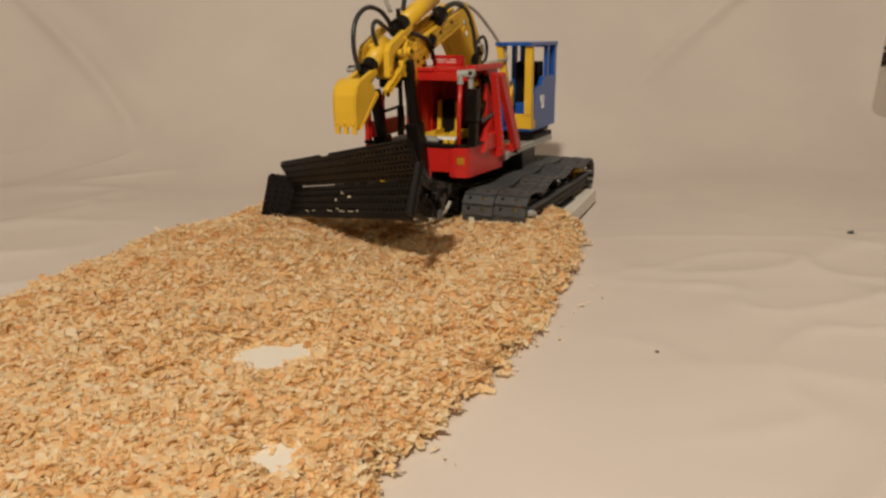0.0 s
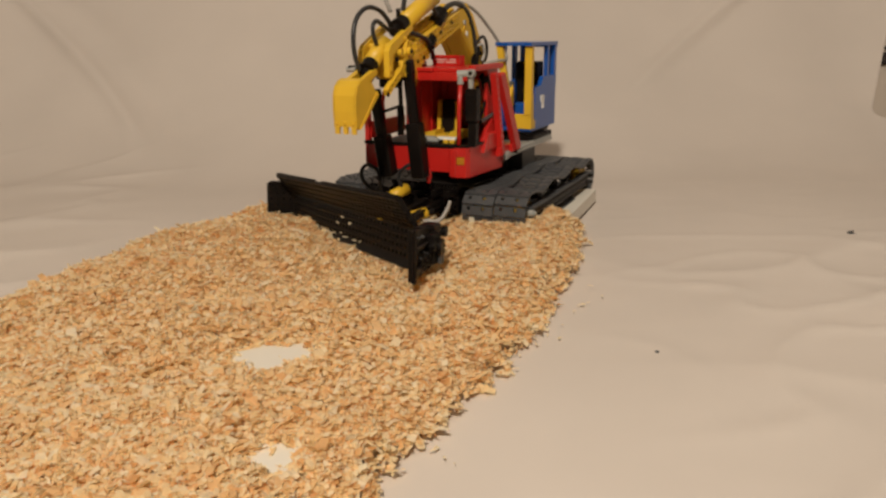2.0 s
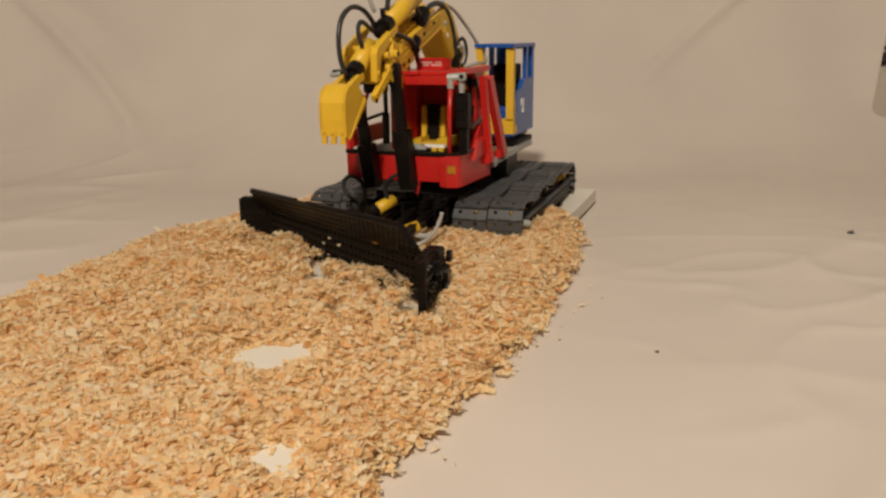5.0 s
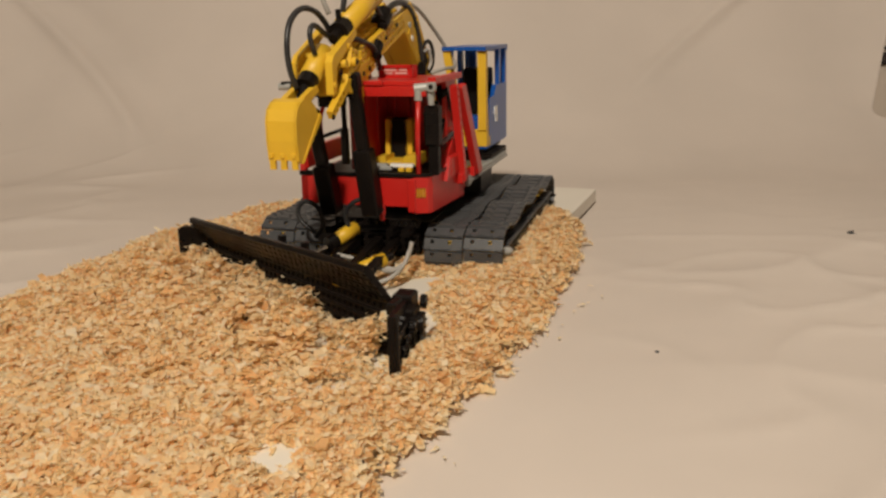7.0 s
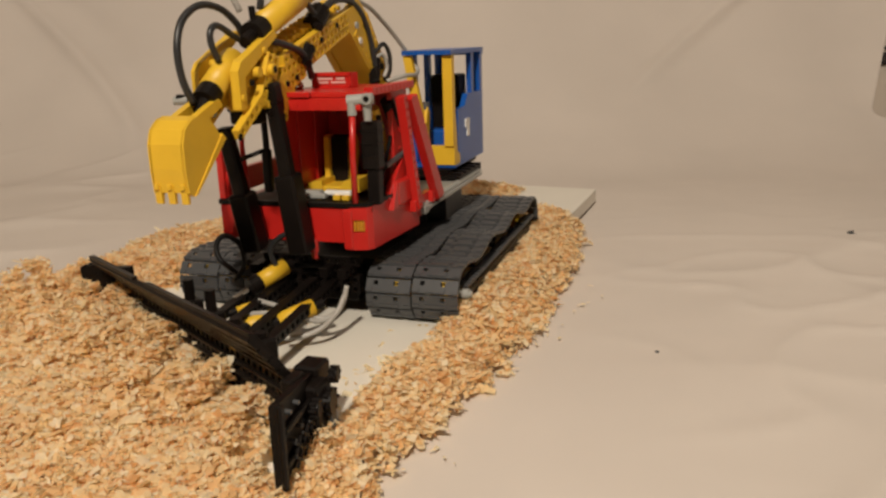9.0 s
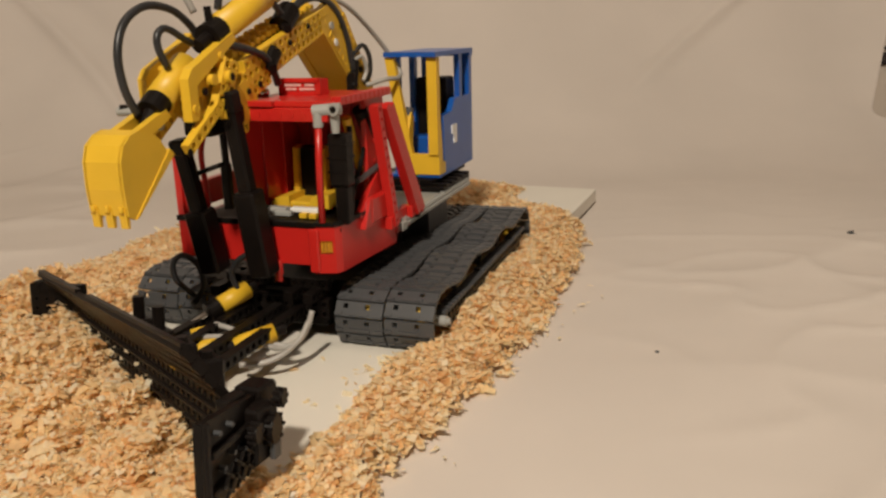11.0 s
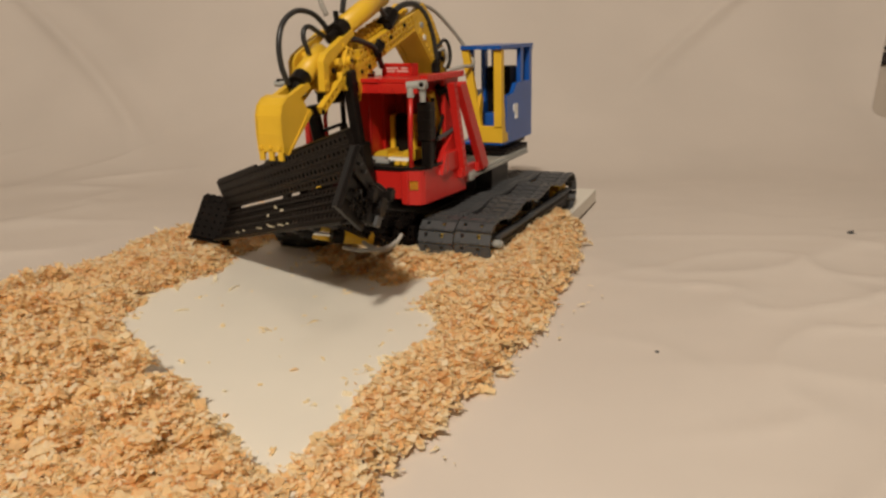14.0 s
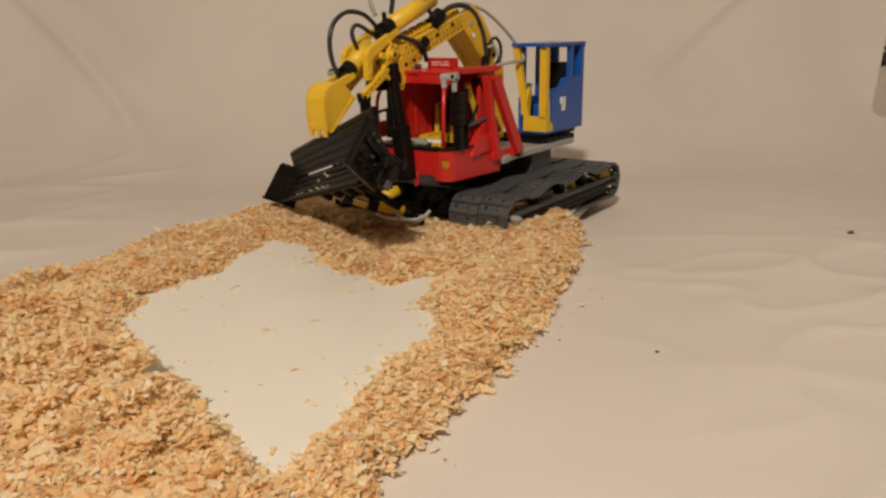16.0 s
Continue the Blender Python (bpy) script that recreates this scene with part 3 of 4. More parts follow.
# -- red lower hull --
bm = bmesh.new()
box(bm, -204, -88, -36, -28, 70, 98)
box(bm, -204, -196, -36, 66, 72, 98)
box(bm, -92, -84, -38, -29, 65, 98, bevel=1)
CORNER = [(-88, -37), (-73, -32.5), (-70, -27), (-62.5, 60), (-69, 60), (-76, -22), (-88, -28)]
prism(bm, CORNER, "z", 64.5, 79)
prism(bm, CORNER, "z", 89, 99.5)
prism(bm, [(-88, -37), (-86, -36.4), (-86, -28), (-88, -28)], "z", 79, 89)
prism(bm, [(-75, -33.1), (-73, -32.5), (-70, -27), (-62.5, 60), (-69, 60), (-76, -22)], "z", 79, 89)
part("hull_front", bm, RED, EXC, "bright red lower hull band")
bm = bmesh.new()
box(bm, -68, -61.5, 58, 92, 72, 90)
prism(bm, [(-2, 99), (66, 99), (60, 124), (34, 128), (12, 112)], "x", -71, -66)
box(bm, -66.4, -64.6, 22, 44, 104, 106.4, bevel=0.4)
box(bm, -70, -62.5, 12, 52, 90, 112, bevel=2)
prism(bm, [(0, 90), (12, 90), (12, 112)], "x", -69, -63)
prism(bm, [(52, 90), (64, 90), (52, 106)], "x", -69, -63)
part("hull_side", bm, RED, EXC)
bm = bmesh.new()
prism(bm, [(-85.6, -34.6), (-75.4, -31.6), (-75.4, -26), (-85.6, -28)], "z", 79.4, 88.6)
for k in range(3):
    box(bm, -83.4 + k * 2.6, -81.8 + k * 2.6, -35.0 + k * 0.76, -33.0 + k * 0.76, 80, 88, bevel=0.3)
part("headlamp", bm, TRANS_YELLOW, EXC, "amber ribbed lamp lens")
bm = bmesh.new()
box(bm, -205, -86, -37, -30, 98.3, 102.5)
prism(bm, [(-88, -38), (-72.5, -33.5), (-69, -27), (-64, 20), (-70, 20), (-76, -22), (-88, -29)], "z", 99.7, 103)
box(bm, -200, -70, -28, 66, 94, 98)
part("floor_trim", bm, BLACK, EXC)
bm = bmesh.new()
tube(bm, [(-119, -37, 62), (-119, -37, 73)], 3.6, 12)
tube(bm, [(-119, -37, 56.5), (-119, -37, 62)], 2.6, 12)
part("front_pin", bm, RED, EXC)
bm = bmesh.new()
box(bm, -206, -200, -33, -26, 98, 150)
box(bm, -204, -198, -30, 60, 104, 124)
part("hull_left_panel", bm, RED, EXC)

# -- red operator's bay: back wall, inner left wall, roof --
bm = bmesh.new()
box(bm, -152, -76, 62, 68, 98, 186)
for x in (-151, -134, -112):
    box(bm, x, x + 14, 59.5, 62.4, 100, 184)
for z in (112, 128, 144):
    for x in (-144, -127):
        tube(bm, [(x, 58.6, z), (x, 59.6, z)], 2.4, 10)
part("bay_back_wall", bm, RED, EXC)
bm = bmesh.new()
box(bm, -152, -147, -28, 62, 104, 186)
box(bm, -147.2, -145, 0, 20, 110, 186)
box(bm, -147.2, -145, 30, 58, 104, 186)
part("bay_inner_wall", bm, RED, EXC)
bm = bmesh.new()
box(bm, -75, -70.5, 26, 61.8, 103.4, 184.8)
for z in (120, 136, 152, 168):
    tube(bm, [(-70.6, 40, z), (-69.8, 40, z)], 2.3, 10)
part("bay_right_wall", bm, RED, EXC)
bm = bmesh.new()
box(bm, -150, -68, -32, 64, 185, 189)
for k in range(4):
    tube(bm, [(-146 + k * 8, -33, 186), (-146 + k * 8, -31, 186)], 2.3, 10)
box(bm, -150, -72, -35, -28, 175, 184.6)
for k in range(7):
    tube(bm, [(-145 + k * 9, -35.6, 180), (-145 + k * 9, -34.8, 180)], 2.4, 10)
box(bm, -152, -114, -37, -26, 185.2, 189.4)
box(bm, -116, -84, -31, -25, 183.5, 188.5)
for k in range(11):
    box(bm, -72, -64, -28 + k * 8.4, -20.2 + k * 8.4, 186, 192)
part("roof", bm, RED, EXC, "red plate roof")
bm = bmesh.new()
prism(bm, [(-137, 16), (-101, 16), (-99, 24), (-139, 24)], "z", 189, 201.5)
box(bm, -137, -101, 14.4, 16.2, 198.6, 201.8, bevel=0.3)
box(bm, -137, -101, 14.4, 16.2, 188.8, 191, bevel=0.3)
box(bm, -137, -134.4, 14.4, 16.2, 188.8, 201.8, bevel=0.3)
box(bm, -103.6, -101, 14.4, 16.2, 188.8, 201.8, bevel=0.3)
sign = part("roof_sign", bm, RED, EXC, "red roof sign with pale worn print")
for a, b, z in ((-132, -118, 195.6), (-115, -107, 195.6), (-131, -122, 192.6), (-119.5, -106.5, 192.6)):
    bm = bmesh.new()
    box(bm, a, b, 15.1, 15.9, z, z + 1.9, bevel=0.2)
    part("print_bar", bm, LABEL, sign)
for x in (-156, -150, -145):
    bm = bmesh.new()
    tube(bm, [(x, 8, 189), (x, 8, 191), (x, 8, 193.6), (x, 8, 194.8)], [2.6, 3.4, 3.2, 1.6], 12)
    part("roof_stud", bm, CHROME, EXC, "shiny metal stud", smooth=True)
bm = bmesh.new()
tube(bm, [(-81, -35, 103), (-81, -34.5, 140), (-79.5, -34, 176)], 2.6, 10)
part("front_post", bm, RED, EXC, smooth=True)
bm = bmesh.new()
tube(bm, [(-83, -34, 182.5), (-63.5, -30, 184)], 4.4, 14)
tube(bm, [(-79.6, -34, 171.5), (-79.6, -34, 182)], 3.6, 12)
tube(bm, [(-68.5, -30, 167), (-68.5, -30, 182)], [2.8, 3.8], 12)
tube(bm, [(-66.5, -36.5, 184), (-66.5, -32, 184)], 4.4, 14)
part("pipe_joint", bm, GREY, EXC, "light grey tee connector")
# black disc in place of the shade inside the tee's open end
bm = bmesh.new()
tube(bm, [(-66.5, -37, 184), (-66.5, -36.4, 184)], 2.4, 10)
part("joint_hole", bm, BLACK, EXC)
bm = bmesh.new()
box(bm, -77, -62.5, -28, -14, 128, 166, bevel=1.5)
box(bm, -74, -64, -26, -16, 100, 128, bevel=1)
for z in (138, 148, 158):
    box(bm, -77.6, -62, -28.6, -13.5, z, z + 1.2, bevel=0.2)
part("motor_box", bm, BLACK, EXC)

# -- seat and console --
seat = tagged(new("seat"), "yellow and black operator seat")
seat.parent = EXC
bm = bmesh.new()
box(bm, -146, -94, 4, 34, 103, 108, bevel=1)
prism(bm, [(-146, 104), (-128, 104), (-128, 113), (-140, 111)], "y", 2, 30)
prism(bm, [(-112, 104), (-94, 104), (-94, 115), (-108, 113)], "y", 2, 30)
part("cushion", bm, YELLOW, seat)
for x, m in ((-134, YELLOW), (-112, YELLOW), (-123, BLACK)):
    bm = bmesh.new()
    w = 3.5 if m is YELLOW else 9.5
    prism(bm, [(28, 106), (34, 108), (38, 128), (40, 142), (37, 148), (30, 146), (29, 128)], "x", x - w, x + w)
    part("backrest", bm, m, seat)
bm = bmesh.new()
for x0, x1, y0, y1, z0, z1 in ((-140, -118, -22, -14, 103, 109), (-130, -112, -26, -20, 103, 107.5), (-146, -128, -12, -4, 103, 106)):
    box(bm, x0, x1, y0, y1, z0, z1, bevel=1)
part("console", bm, GREY, EXC)
bm = bmesh.new()
box(bm, -116, -92, -20, -13, 105, 109, bevel=1)
part("console_tile", bm, WHITE, EXC)
bm = bmesh.new()
for x in (-122, -106, -98):
    box(bm, x, x + 6, -24, -18, 102, 106)
part("console_base", bm, YELLOW, EXC)

# -- struts and rods on the right side --
for name, a, b, n in (("strut", (-60, 48, 86), (-62, 26, 182), 13), ("strut", (-57, 92, 87), (-60, 38, 180), 14), ("strut", (-57, 100, 87), (-60, 46, 180), 14)):
    bm = bmesh.new()
    d = Vector(b) - Vector(a)
    studded_beam(bm, n, frame_of(a, d, Vector((1, 0, 0)).cross(d)), hole=1.9 if a[1] < 60 else 0.5, step=d.length / (n - 0.4))
    part(name, bm, RED, EXC)
bm = bmesh.new()
box(bm, -63, -57, 84, 108, 80, 90)
part("strut_foot", bm, RED, EXC)
bm = bmesh.new()
box(bm, -64, -58, 40, 56, 80, 90)
part("strut_foot", bm, RED, EXC)
bm = bmesh.new()
tube(bm, [(-66, 98, 82), (-56, 98, 82)], 5, 12)
part("strut_pin", bm, BLACK, EXC)
for a, b, r, m, nm in (((-75, 26, 178), (-74, 50, 146), 6, BLACK, "side_cylinder"), ((-74, 50, 146), (-73, 74, 112), 4, BLACK, "side_cylinder"), ((-84, 20, 172), (-84, 44, 128), 4, YELLOW, "side_rod"),
                       ((-73, 0, 104), (-73, 2, 168), 2.2, BLACK, "side_post"), ((-74, -8, 100), (-73, 36, 160), 1.8, BLACK, "side_hose"), ((-70, 4, 126), (-68, 46, 132), 2.4, DARK_GREY, "side_rail")):
    bm = bmesh.new()
    tube(bm, [a, b], r, 12)
    part(nm, bm, m, EXC)

# -- black lift columns in front --
for bx, by, tx, ty, tz in ((-166, -48, -176, -60, 160), (-124, -48, -133, -60, 192)):
    col = tagged(new("lift_column"), "black lift cylinder with slim rod")
    col.parent = EXC
    d = Vector((tx - bx, ty - by, tz - 64))
    base = Vector((bx, by, 64))
    for name, s, e, w in (("column_base", 0, 0.5, 8.6), ("column_rod", 0.47, 1.0, 5.4), ("column_head", 0.93, 1.05, 6.4)):
        bm = bmesh.new()
        m = frame_of(base + d * s, d, (0, -1, 0))
        box(bm, 0, d.length * (e - s), -w, w, -w, w, m, bevel=1.6)
        part(name, bm, BLACK, col)
bm = bmesh.new()
tube(bm, [(-172, -56, 138), (-150, -46, 146)], 1.8, 8)
tube(bm, [(-150, -46, 178), (-150, -45, 140)], 2.6, 8)
box(bm, -154, -147, -48, -42, 112, 146, bevel=1)
box(bm, -176, -130, -56, -46, 176, 188, bevel=1)
part("cross_link", bm, BLACK, EXC)
bm = bmesh.new()
tube(bm, [(-152, -50, 170), (-149, -44, 178)], 3.4, 10)
part("link_joint", bm, DARK_GREY, EXC)

# -- boom --
boom = tagged(new("boom"), "yellow perforated beam boom")
boom.parent = EXC
for x in (-137, -167):
    for (y0, z0), (y1, z1) in (((98, 252), (-40, 212)), ((92, 244), (-44, 203)), ((84, 236), (-46, 194)), ((-6, 202), (-50, 187))):
        bm = bmesh.new()
        d = Vector((0, y1 - y0, z1 - z0))
        n = int(d.length / 8)
        studded_beam(bm, n, frame_of((x, y0, z0), d, Vector((1, 0, 0)).cross(d)), step=d.length / n)
        part("boom_beam", bm, YELLOW, boom)
bm = bmesh.new()
prism(bm, [(92, 250), (-36, 210), (-44, 192), (-6, 203), (84, 234)], "x", -163, -141)
part("boom_core", bm, YELLOW, boom)
bm = bmesh.new()
for k in range(16):
    y = 88 - k * 8
    z = 256 + (y - 88) * 0.29
    box(bm, -162, -142, y - 3.4, y + 3.4, z - 3, z + 1.4 + (k % 2), bevel=0.6)
    for x in (-157, -147):
        tube(bm, [(x, y, z + 1), (x, y, z + 3.6)], 2.4, 8)
part("boom_top_plate", bm, YELLOW, boom)
bm = bmesh.new()
prism(bm, [(-30, 200), (-38, 206), (-52, 196), (-58, 184), (-46, 168), (-40, 168), (-36, 176), (-22, 190)], "x", -140.5, -133)
tube(bm, [(-141, -43, 172), (-132, -43, 172)], 4.2, 14)
part("boom_tip_plate", bm, YELLOW, boom)
# black discs stand for the shade inside the boom's pin holes
for y, z in ((-43, 172), (-50, 186), (-34, 196), (-18, 200), (30, 228), (62, 240)):
    bm = bmesh.new()
    tube(bm, [(-133.4, y, z), (-132.0, y, z)], 2.3, 10)
    part("pin_hole", bm, BLACK, boom)
# rear mast
for x in (-137, -167):
    bm = bmesh.new()
    prism(bm, [(190, 84), (152, 84), (150, 180), (90, 234), (84, 250), (112, 264), (132, 250), (160, 215), (188, 184)], "x", x - 3.6, x + 3.6)
    part("mast_plate", bm, YELLOW, boom)
bm = bmesh.new()
prism(bm, [(154, 90), (151, 182), (91, 233), (100, 244), (150, 208), (172, 182), (172, 90)], "x", -163, -141)
part("mast_core", bm, YELLOW, boom)
for a, b in (((-134, 130, 246), (-134, 176, 190)), ((-134, 152, 186), (-134, 98, 236))):
    bm = bmesh.new()
    d = Vector(b) - Vector(a)
    n = max(3, int(d.length / 8))
    studded_beam(bm, n, frame_of(a, d, Vector((1, 0, 0)).cross(d)), wide=3, step=d.length / n)
    part("mast_beam", bm, YELLOW, boom)
for y, z, m in ((104, 240, GREY), (110, 226, WHITE), (124, 240, BLACK), (138, 218, BLACK), (160, 200, BLACK)):
    bm = bmesh.new()
    tube(bm, [(-133.5, y, z), (-131.6, y, z)], 3.2, 12)
    part("mast_pin", bm, m, boom)
bm = bmesh.new()
box(bm, -136, -128, 132, 142, 178, 200, bevel=2)
tube(bm, [(-133, 146, 208), (-131, 136, 186)], 5, 12)
part("mast_valve", bm, BLACK, boom)
# cylinder along the boom and its caps
bm = bmesh.new()
tube(bm, [(-145, 34, 269), (-145, -46, 239)], 10.2, 20)
part("boom_cylinder", bm, YELLOW, boom, smooth=True)
bm = bmesh.new()
tube(bm, [(-145, -44, 239.6), (-145, -60, 233.6)], 9.4, 18)
tube(bm, [(-145, -58, 234), (-146, -70, 228)], 5, 12)
tube(bm, [(-146, -54, 242), (-147, -54, 254)], 2.6, 10)
part("cylinder_cap", bm, BLACK, boom)
for p0, p1, r in (((-140, 30, 240), (-140, 46, 252), 9), ((-134, -6, 212), (-134, 6, 222), 7)):
    bm = bmesh.new()
    tube(bm, [p0, p1], r, 14)
    tube(bm, [(p0[0] + 3, p0[1], p0[2]), (p0[0] + 8, p0[1] - 3, p0[2] - 2)], 3.4, 10)
    part("hose_coupling", bm, BLACK, boom)

# -- stick and bucket --
stick = tagged(new("stick"), "yellow stick arm with cylinder")
stick.parent = EXC
bm = bmesh.new()
tube(bm, [(-154, -74, 217), (-154, -106, 196)], 9.6, 22)
part("stick_cylinder", bm, YELLOW, stick, smooth=True)
bm = bmesh.new()
tube(bm, [(-154, -104, 197.4), (-154, -116, 189.4)], 9.0, 18)
tube(bm, [(-154, -114, 190), (-154, -121, 181)], 5, 12)
tube(bm, [(-166, -112, 192), (-176, -116, 192)], 2.4, 10)
part("cylinder_cap", bm, BLACK, stick)
bm = bmesh.new()
tube(bm, [(-178, -116, 190), (-168, -114, 190)], 3, 10)
part("cap_pin", bm, GREY, stick)
bm = bmesh.new()
tube(bm, [(-157, -117, 183), (-147, -115, 183)], 4.6, 14)
part("cap_pin", bm, GREY, stick)
for x in (-138, -170):
    bm = bmesh.new()
    prism(bm, [(-45, 237), (-41, 232), (-88, 206), (-91, 204), (-92, 182), (-100, 182), (-100, 209), (-95, 215)], "x", x - 3.4, x + 3.4)
    part("stick_arm", bm, YELLOW, stick)
    bm = bmesh.new()
    for (y0, z0), (y1, z1) in (((-50, 214), (-66, 176)), ((-58, 216), (-76, 180)), ((-76, 186), (-112, 163))):
        d = Vector((0, y1 - y0, z1 - z0))
        n = max(3, int(d.length / 8))
        studded_beam(bm, n, frame_of((x + 3, y0, z0), d, Vector((1, 0, 0)).cross(d)), step=d.length / n, wide=6)
    part("stick_beam", bm, YELLOW, stick)
bm = bmesh.new()
box(bm, -166, -142, -80, -48, 196, 214, bevel=1.5)
for k in range(4):
    tube(bm, [(-160 + k * 5, -62, 214), (-160 + k * 5, -62, 217)], 2.4, 8)
box(bm, -164, -144, -72, -58, 178, 198, bevel=1.5)
tube(bm, [(-136, -60, 208), (-128, -60, 208)], 4.4, 14)
tube(bm, [(-136, -76, 207), (-131, -76, 207)], 3.8, 14)
part("stick_core", bm, YELLOW, stick)
# the stick's pin holes: their dark insides as solid black discs
for y, z in ((-60, 208), (-66, 176), (-110, 164)):
    bm = bmesh.new()
    tube(bm, [(-128.4, y, z), (-127.6, y, z)] if y == -60 else [(-131.8, y, z), (-131, y, z)], 2.6, 12)
    part("pin_hole", bm, BLACK, stick)

for y, z in ((-62, 222), (-84, 200), (-96, 190)):
    bm = bmesh.new()
    tube(bm, [(-134.8, y, z), (-133.2, y, z)], 2.6, 12)
    part("peg", bm, BLACK if y == -84 else YELLOW, stick)
bm = bmesh.new()
box(bm, -165, -143, -70, -52, 168, 179, bevel=1.5)
part("stick_bracket", bm, BLACK, stick)
bm = bmesh.new()
tube(bm, [(-168, -58, 216), (-140, -58, 216)], 3.0, 12)
tube(bm, [(-168, -84, 214), (-140, -84, 214)], 3.0, 12)
part("stick_axle", bm, YELLOW, stick)
bucket = tagged(new("bucket"), "yellow plastic digging bucket with teeth")
bucket.parent = EXC
outer = [(-163, 134), (-164.5, 150), (-164, 166), (-160.5, 175), (-153, 180.5), (-145, 182.6), (-135, 180.6), (-127, 174.5), (-122, 167)]
inner = [(-124.5, 166), (-129, 172.6), (-136, 178), (-145, 180), (-152, 178), (-158.5, 173), (-161.6, 165), (-162.2, 150), (-160.6, 134)]
bm = bmesh.new()
prism(bm, outer + inner, "x", -166.5, -141)
part("bucket_shell", bm, YELLOW, bucket)
for x in (-167.5, -142):
    bm = bmesh.new()
    prism(bm, outer + [(-121, 163), (-158, 131)], "x", x, x + 2.2)
    prism(bm, [(-120, 168), (-116, 164), (-155, 132), (-158, 131)], "x", x - 0.8, x + 3)
    part("bucket_side", bm, YELLOW, bucket)
for x in (-164, -154, -144):
    bm = bmesh.new()
    prism(bm, [(-164, 139), (-160, 139), (-161, 126.5), (-163, 126.5)], "x", x - 2.6, x + 2.6)
    part("tooth", bm, YELLOW, bucket)
    bm = bmesh.new()
    box(bm, x - 1.6, x + 1.6, -165.6, -163, 136, 140, bevel=0.6)
    part("tooth_rib", bm, YELLOW, bucket)
for x in (-163, -147):
    bm = bmesh.new()
    prism(bm, [(-142, 181), (-126, 178), (-108, 186), (-112, 191), (-122, 188)], "x", x - 2.6, x + 2.6)
    part("bucket_lug", bm, YELLOW, bucket)

# -- blue and yellow rear cab --
cab = tagged(new("cab"), "blue and yellow open toy cab")
cab.parent = EXC
bm = bmesh.new()
prism(bm, [(-124, 194), (-69, 188), (-69, 312), (-124, 312)], "z", 209.5, 214)
box(bm, -124, -69, 300, 312, 206, 209.6)
part("cab_roof", bm, BLUE, cab)
bm = bmesh.new()
box(bm, -124, -70, 197, 311, 92.5, 95.5)
part("cab_floor", bm, BLUE, cab)
bm = bmesh.new()
box(bm, -106, -70, 196, 203, 95.5, 116)
prism(bm, [(-106, 116), (-98, 116), (-115, 209), (-124, 209), (-114, 150)], "y", 196.5, 203)
prism(bm, [(-80, 116), (-70, 116), (-70, 209), (-80, 209)], "y", 193.5, 203)
prism(bm, [(203, 95.5), (216, 95.5), (216, 106), (208, 108), (206, 130), (203, 150)], "x", -76, -70)
part("cab_front", bm, YELLOW, cab)
bm = bmesh.new()
prism(bm, [(216, 95.6), (311, 95.6), (311, 209.4), (301, 209.4), (301, 166), (276, 166), (276, 209.4), (266, 209.4), (266, 166), (250, 166), (238, 154), (212, 152), (212, 108), (216, 106)], "x", -76, -70.2)
part("cab_side", bm, BLUE, cab)
bm = bmesh.new()
box(bm, -124, -118, 214, 311, 95.6, 140)
for y in (216, 262, 300):
    box(bm, -124, -118, y, y + 10, 140, 209.4)
part("cab_far_side", bm, BLUE, cab)
bm = bmesh.new()
box(bm, -118, -76, 304, 311, 95.6, 150)
for x in (-118, -84):
    box(bm, x, x + 8, 304, 311, 150, 209.4)
part("cab_rear", bm, BLUE, cab)
bm = bmesh.new()
box(bm, -114, -86, 236, 258, 96, 128, bevel=2)
part("cab_seat", bm, BLUE, cab)
bm = bmesh.new()
box(bm, -116, -84, 262, 292, 96, 186, bevel=2)
part("cab_inner_panel", bm, BLACK, cab)
bm = bmesh.new()
prism(bm, [(196, 118), (206, 118), (212, 150), (206, 156), (198, 140)], "x", -110, -101)
part("control_lever", bm, YELLOW, cab)
bm = bmesh.new()
tube(bm, [(-105, 208, 152), (-104, 210, 160)], 4, 12)
part("lever_knob", bm, DARK_GREY, cab)
# flat white notched plate laid on the blue side
bm = bmesh.new()
prism(bm, [(237, 140), (252, 140), (252, 121), (243, 121), (243, 131), (237, 131)], "x", -70.3, -69)
part("white_badge", bm, WHITE, cab, "white angular plate on the blue side")
bm = bmesh.new()
box(bm, -100, -92, 197, 203, 93, 97.5)
part("green_tile", bm, mat("green_plastic", (0.02, 0.22, 0.05), 0.3, vary=0.05), EXC)

